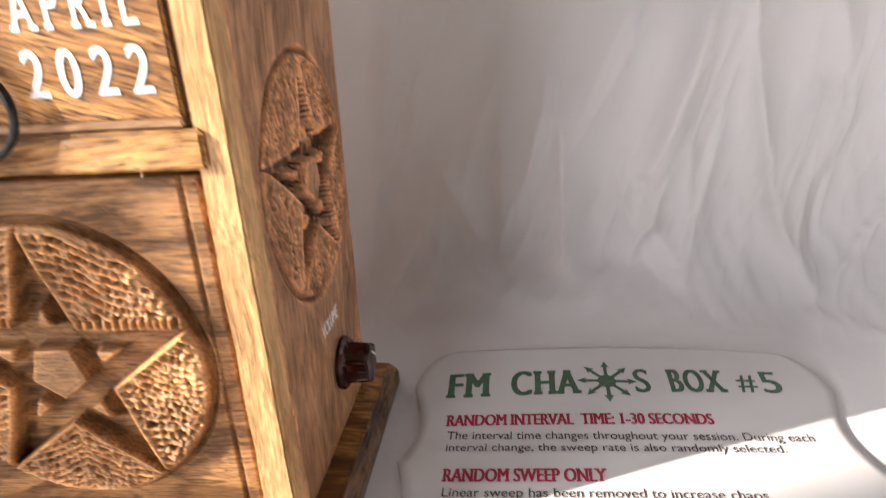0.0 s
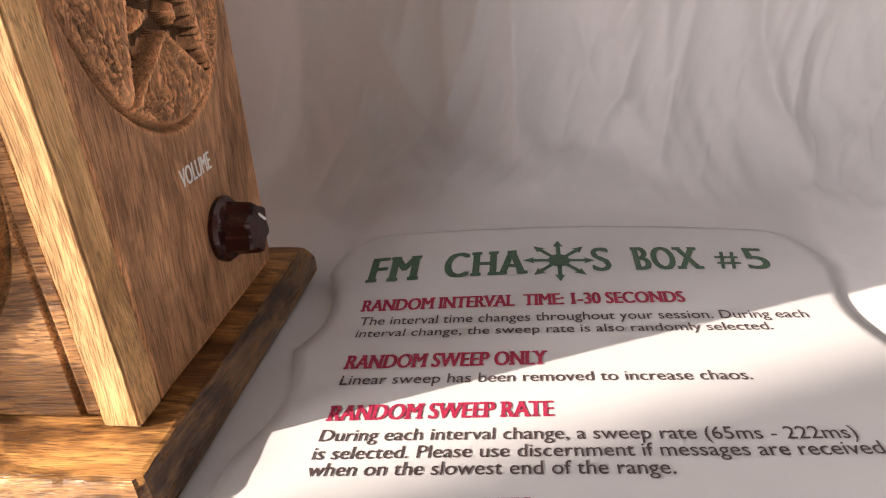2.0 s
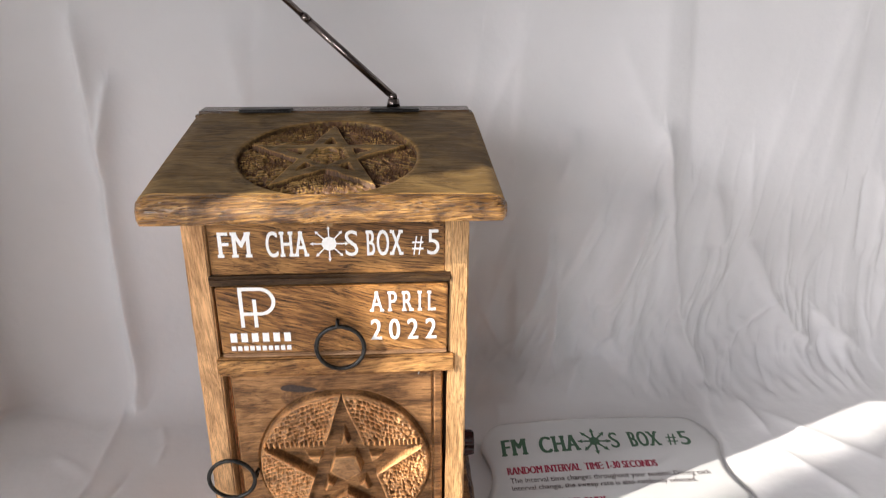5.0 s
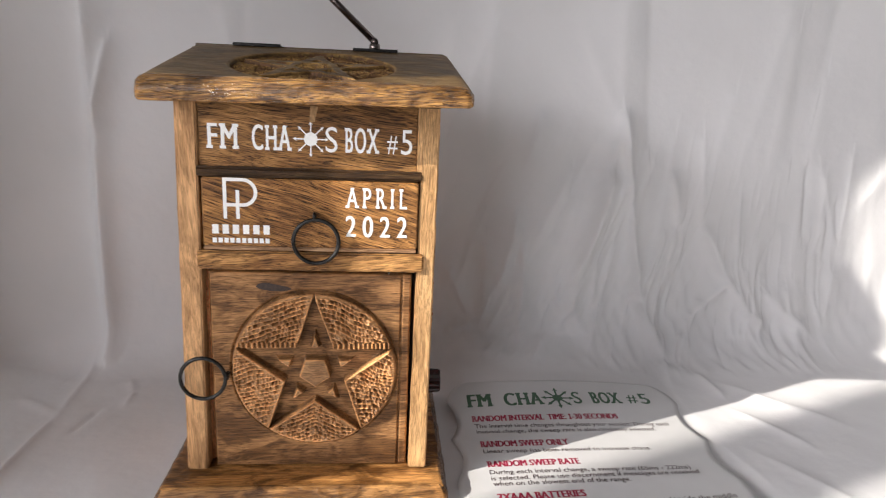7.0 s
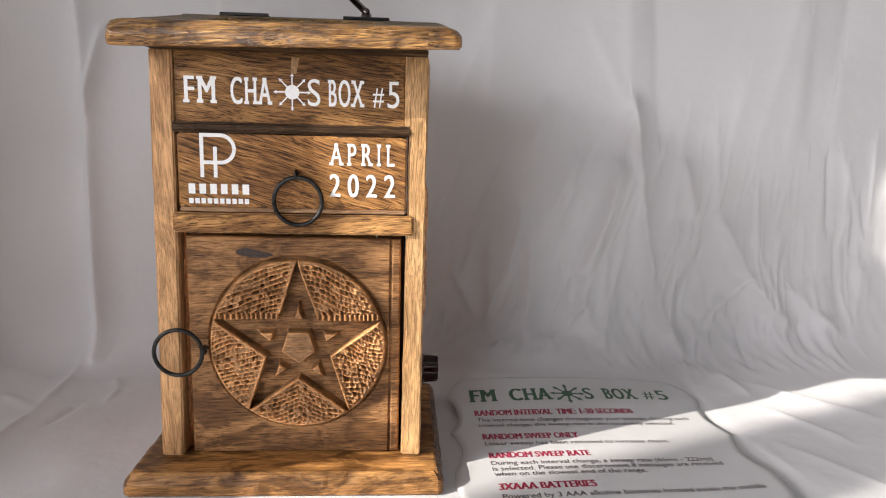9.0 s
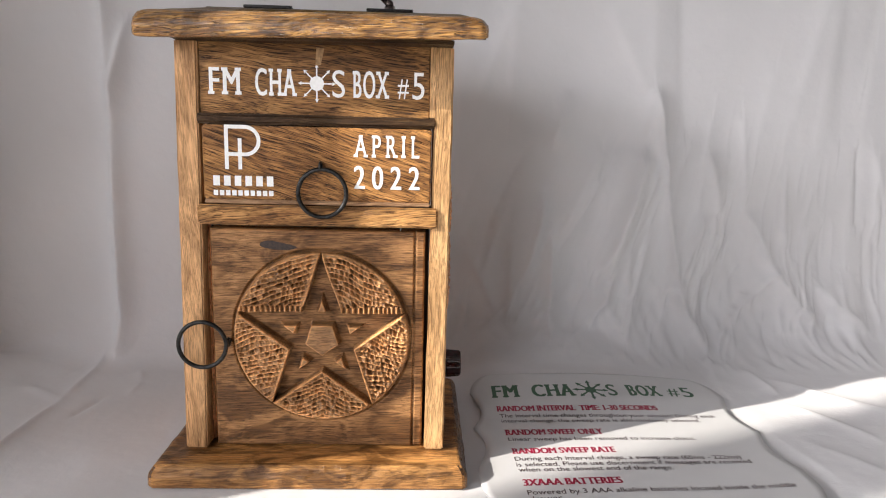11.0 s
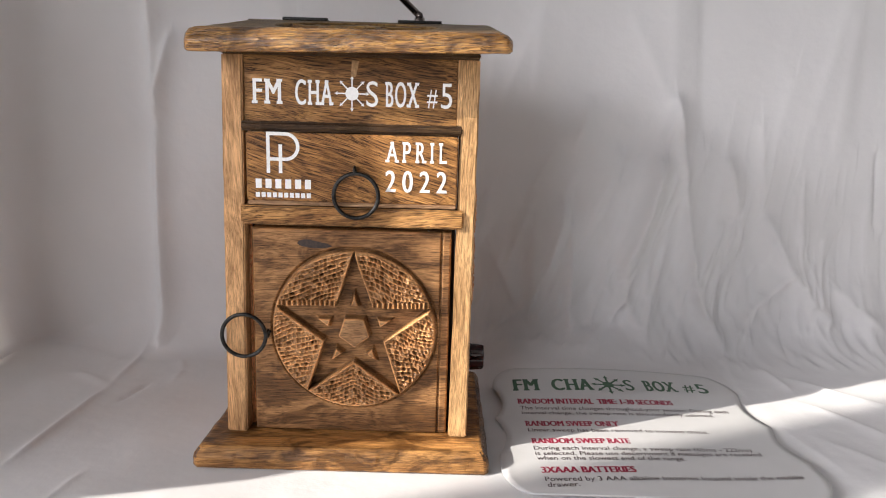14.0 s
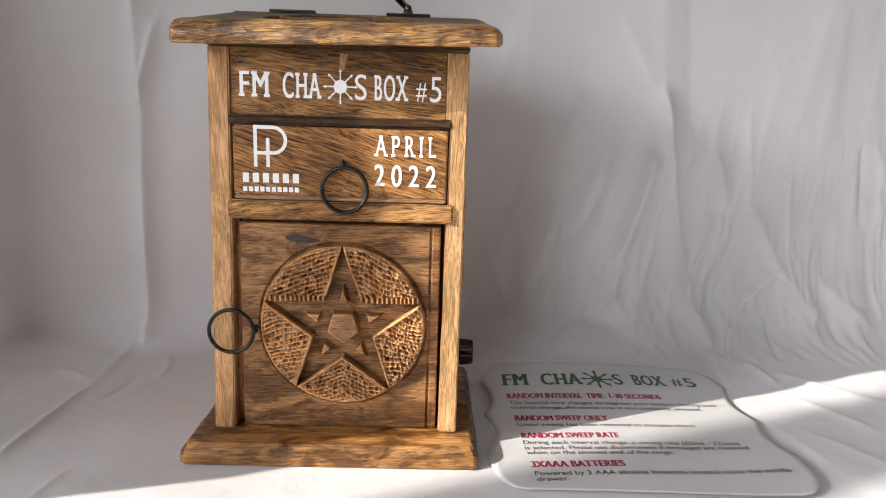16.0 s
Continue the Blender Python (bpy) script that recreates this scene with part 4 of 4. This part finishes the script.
def knob(box):
    cy, cz, x = 0.0715, 0.0435, 0.0752
    bm = bmesh.new()
    n = 72
    prof = [(0.0, 0.0112, 0), (0.0016, 0.0112, 0), (0.0028, 0.0104, 0.2), (0.0036, 0.0098, 1), (0.0122, 0.0092, 1), (0.0134, 0.0084, 0.9), (0.0137, 0.0, 0)]
    rings = []
    for dx, r, flute in prof:
        ring = []
        for k in range(n):
            a = 2 * math.pi * k / n
            rr = 1.06 * r * (1 - 0.24 * flute * abs(math.cos(3 * a)) ** 1.4)
            ring.append(bm.verts.new((x + dx, cy + rr * math.cos(a), cz + rr * math.sin(a))))
        rings.append(ring)
    for a, b in zip(rings, rings[1:]):
        for k in range(n):
            bm.faces.new((a[k], a[(k + 1) % n], b[(k + 1) % n], b[k]))
    bmesh.ops.remove_doubles(bm, verts=bm.verts, dist=1e-6)
    bmesh.ops.recalc_face_normals(bm, faces=bm.faces)
    kn = part("volume_knob", bm, bakelite, box, "glossy dark red fluted volume knob")
    mark = block(x + 0.0136, x + 0.0139, -0.0031, 0.0031, -0.0005, 0.0005, 0)
    for v in mark.verts:
        a, b = v.co.y, v.co.z
        v.co.y, v.co.z = cy + 0.0032 + 0.77 * a + 0.64 * b, cz + 0.003 - 0.64 * a + 0.77 * b
    part("pointer_line", mark, white_ink, kn, "thin white pointer line")


wooden_box()


# ---- the printed card ----
CARD = Matrix.Translation((0.2005, 0.0545, 0)) @ Matrix.Rotation(radians(-1.2), 4, "Z")
CARD_INV = CARD.inverted()


def card_z(x, y):
    """Height of the card at a place of the world: it bows a little, climbs a swell of the sheet at its far left and lifts at its near right corner."""
    q = CARD_INV @ Vector((x, y, 0))
    flat = 0.0016 + 0.0006 * math.cos(q.x * 22) + 0.004 * max(0, (q.x - 0.03) / 0.08) ** 2 * max(0, (-q.y + 0.03) / 0.12)
    return flat + 0.165 * (math.hypot(max(0, y - 0.07), 0.008) - 0.008) * max(0, 1 - max(0, (x - 0.12) / 0.19) ** 2)


def card_half(v):
    """Half the card's width at v from its middle."""
    s = abs(v) / 0.055
    w = 0.0955 + 0.0065 * (1 - math.sin(math.pi * min(s, 1.5) if s < 1 else math.pi))
    return w


def instruction_card():
    top, bottom, corner = 0.0862, -0.1015, 0.032
    n = 120
    side = []
    for k in range(n + 1):
        v = bottom + (top - bottom) * k / n
        w = card_half(v)
        edge = min(v - bottom, top - v)
        if edge < corner:
            w -= 0.020 * (1 - math.sqrt(max(0, 1 - (1 - edge / corner) ** 2)))
        side.append((w, v))
    cols = 40
    bm = bmesh.new()
    grid = []
    for w, v in side:
        row = []
        for j in range(cols + 1):
            u = w * (2 * j / cols - 1)
            q = CARD @ Vector((u, v + 0.085 * u * max(0, v / top), 0))
            row.append(bm.verts.new((q.x, q.y, card_z(q.x, q.y))))
        grid.append(row)
    for i in range(n):
        for j in range(cols):
            bm.faces.new((grid[i][j], grid[i][j + 1], grid[i + 1][j + 1], grid[i + 1][j]))
    ext = bmesh.ops.extrude_face_region(bm, geom=list(bm.faces))
    for e in ext["geom"]:
        if isinstance(e, bmesh.types.BMVert):
            e.co.z -= 0.0009
    bmesh.ops.recalc_face_normals(bm, faces=bm.faces)
    card = tagged(part("instruction_card", bm, paper, None, "", True), "white card with scalloped edges and printed instructions lying on sheet", "card")

    def line(body, x0, x1, y0, y1, cap, mat, bold, serif=0.0, name="lettering", label="", gap=1.0):
        """A line of text from world (x0, y0) to (x1, y1) on its foot, capitals cap high."""
        t = text_mesh(body, 0, 1, 0, cap, bold, serif, gap)
        lay(t, x0, x1, y0, y1, mat, name, label)

    def lay(t, x0, x1, y0, y1, mat, name, label):
        bmesh.ops.triangulate(t, faces=t.faces)
        for v in t.verts:
            wx, wy = x0 + (x1 - x0) * v.co.x, y0 + (y1 - y0) * v.co.x + v.co.y
            v.co = Vector((wx, wy, card_z(wx, wy) + 0.00022 + v.co.z))
        part(name, t, mat, card, label)

    def foot(x):
        return 0.0998 + 0.063 * (x - 0.1158)

    title = [("FM", 0.1160, 0.1380), ("CHA", 0.1482, 0.1828), ("S", 0.2090, 0.2168), ("BOX", 0.2256, 0.2530), ("5", 0.2704, 0.2798)]
    for body, a, b in title:
        line(body, a, b, foot(a), foot(b), 0.0170, green_ink, 0.05 if len(body) > 1 else 0.015, 0.095, "lettering", "green slab lettering", 1.15)
    line("#", 0.2588, 0.2682, foot(0.2588) + 0.0016, foot(0.2682) + 0.0016, 0.0132, green_ink, 0.01, 0.0, "lettering", "green slab lettering")
    em = emblem(0.1958, 0.1134, 0.0148, 0.3, 0.06, 0.15, 0.68)
    for v in em.verts:
        v.co.z = card_z(v.co.x, v.co.y) + 0.00022
    part("emblem", em, green_ink, card, "green disc with eight arrows")
    for body, a, b, y0, y1, cap in (
        ("RANDOM INTERVAL  TIME: 1-30 SECONDS", 0.1178, 0.2410, 0.0812, 0.0852, 0.0070),
        ("RANDOM SWEEP ONLY", 0.1198, 0.189, 0.0447, 0.0466, 0.0080),
        ("RANDOM SWEEP RATE", 0.121, 0.1899, 0.0180, 0.0205, 0.0072),
        ("3XAAA BATTERIES", 0.1222, 0.1832, -0.0212, -0.0182, 0.0072),
    ):
        line(body, a, b, y0, y1, cap, red_ink, 0.045, 0.1, "heading", "red slab heading")
    for body, a, b, y0, y1 in (
        ("The interval time changes throughout your session. During each", 0.1191, 0.2806, 0.0727, 0.0755),
        ("interval change, the sweep rate is also randomly selected.", 0.1194, 0.2663, 0.0645, 0.0676),
        ("Linear sweep has been removed to increase chaos.", 0.1207, 0.251, 0.0360, 0.0390),
        ("During each interval change, a sweep rate (65ms - 222ms)", 0.1213, 0.2702, 0.0090, 0.0128),
        ("is selected. Please use discernment if messages are received", 0.1213, 0.2742, 0.0015, 0.0068),
        ("when on the slowest end of the range.", 0.1217, 0.2201, -0.0049, -0.0017),
        ("Powered by 3 AAA alkaline batteries located inside the middle", 0.1232, 0.2868, -0.0310, -0.0230),
        ("drawer.", 0.1236, 0.1437, -0.0378, -0.0362),
    ):
        line(body, a, b, y0, y1, 0.0050, dark_ink, 0.004, 0.0, "text_line", "dark brown printed line")


instruction_card()
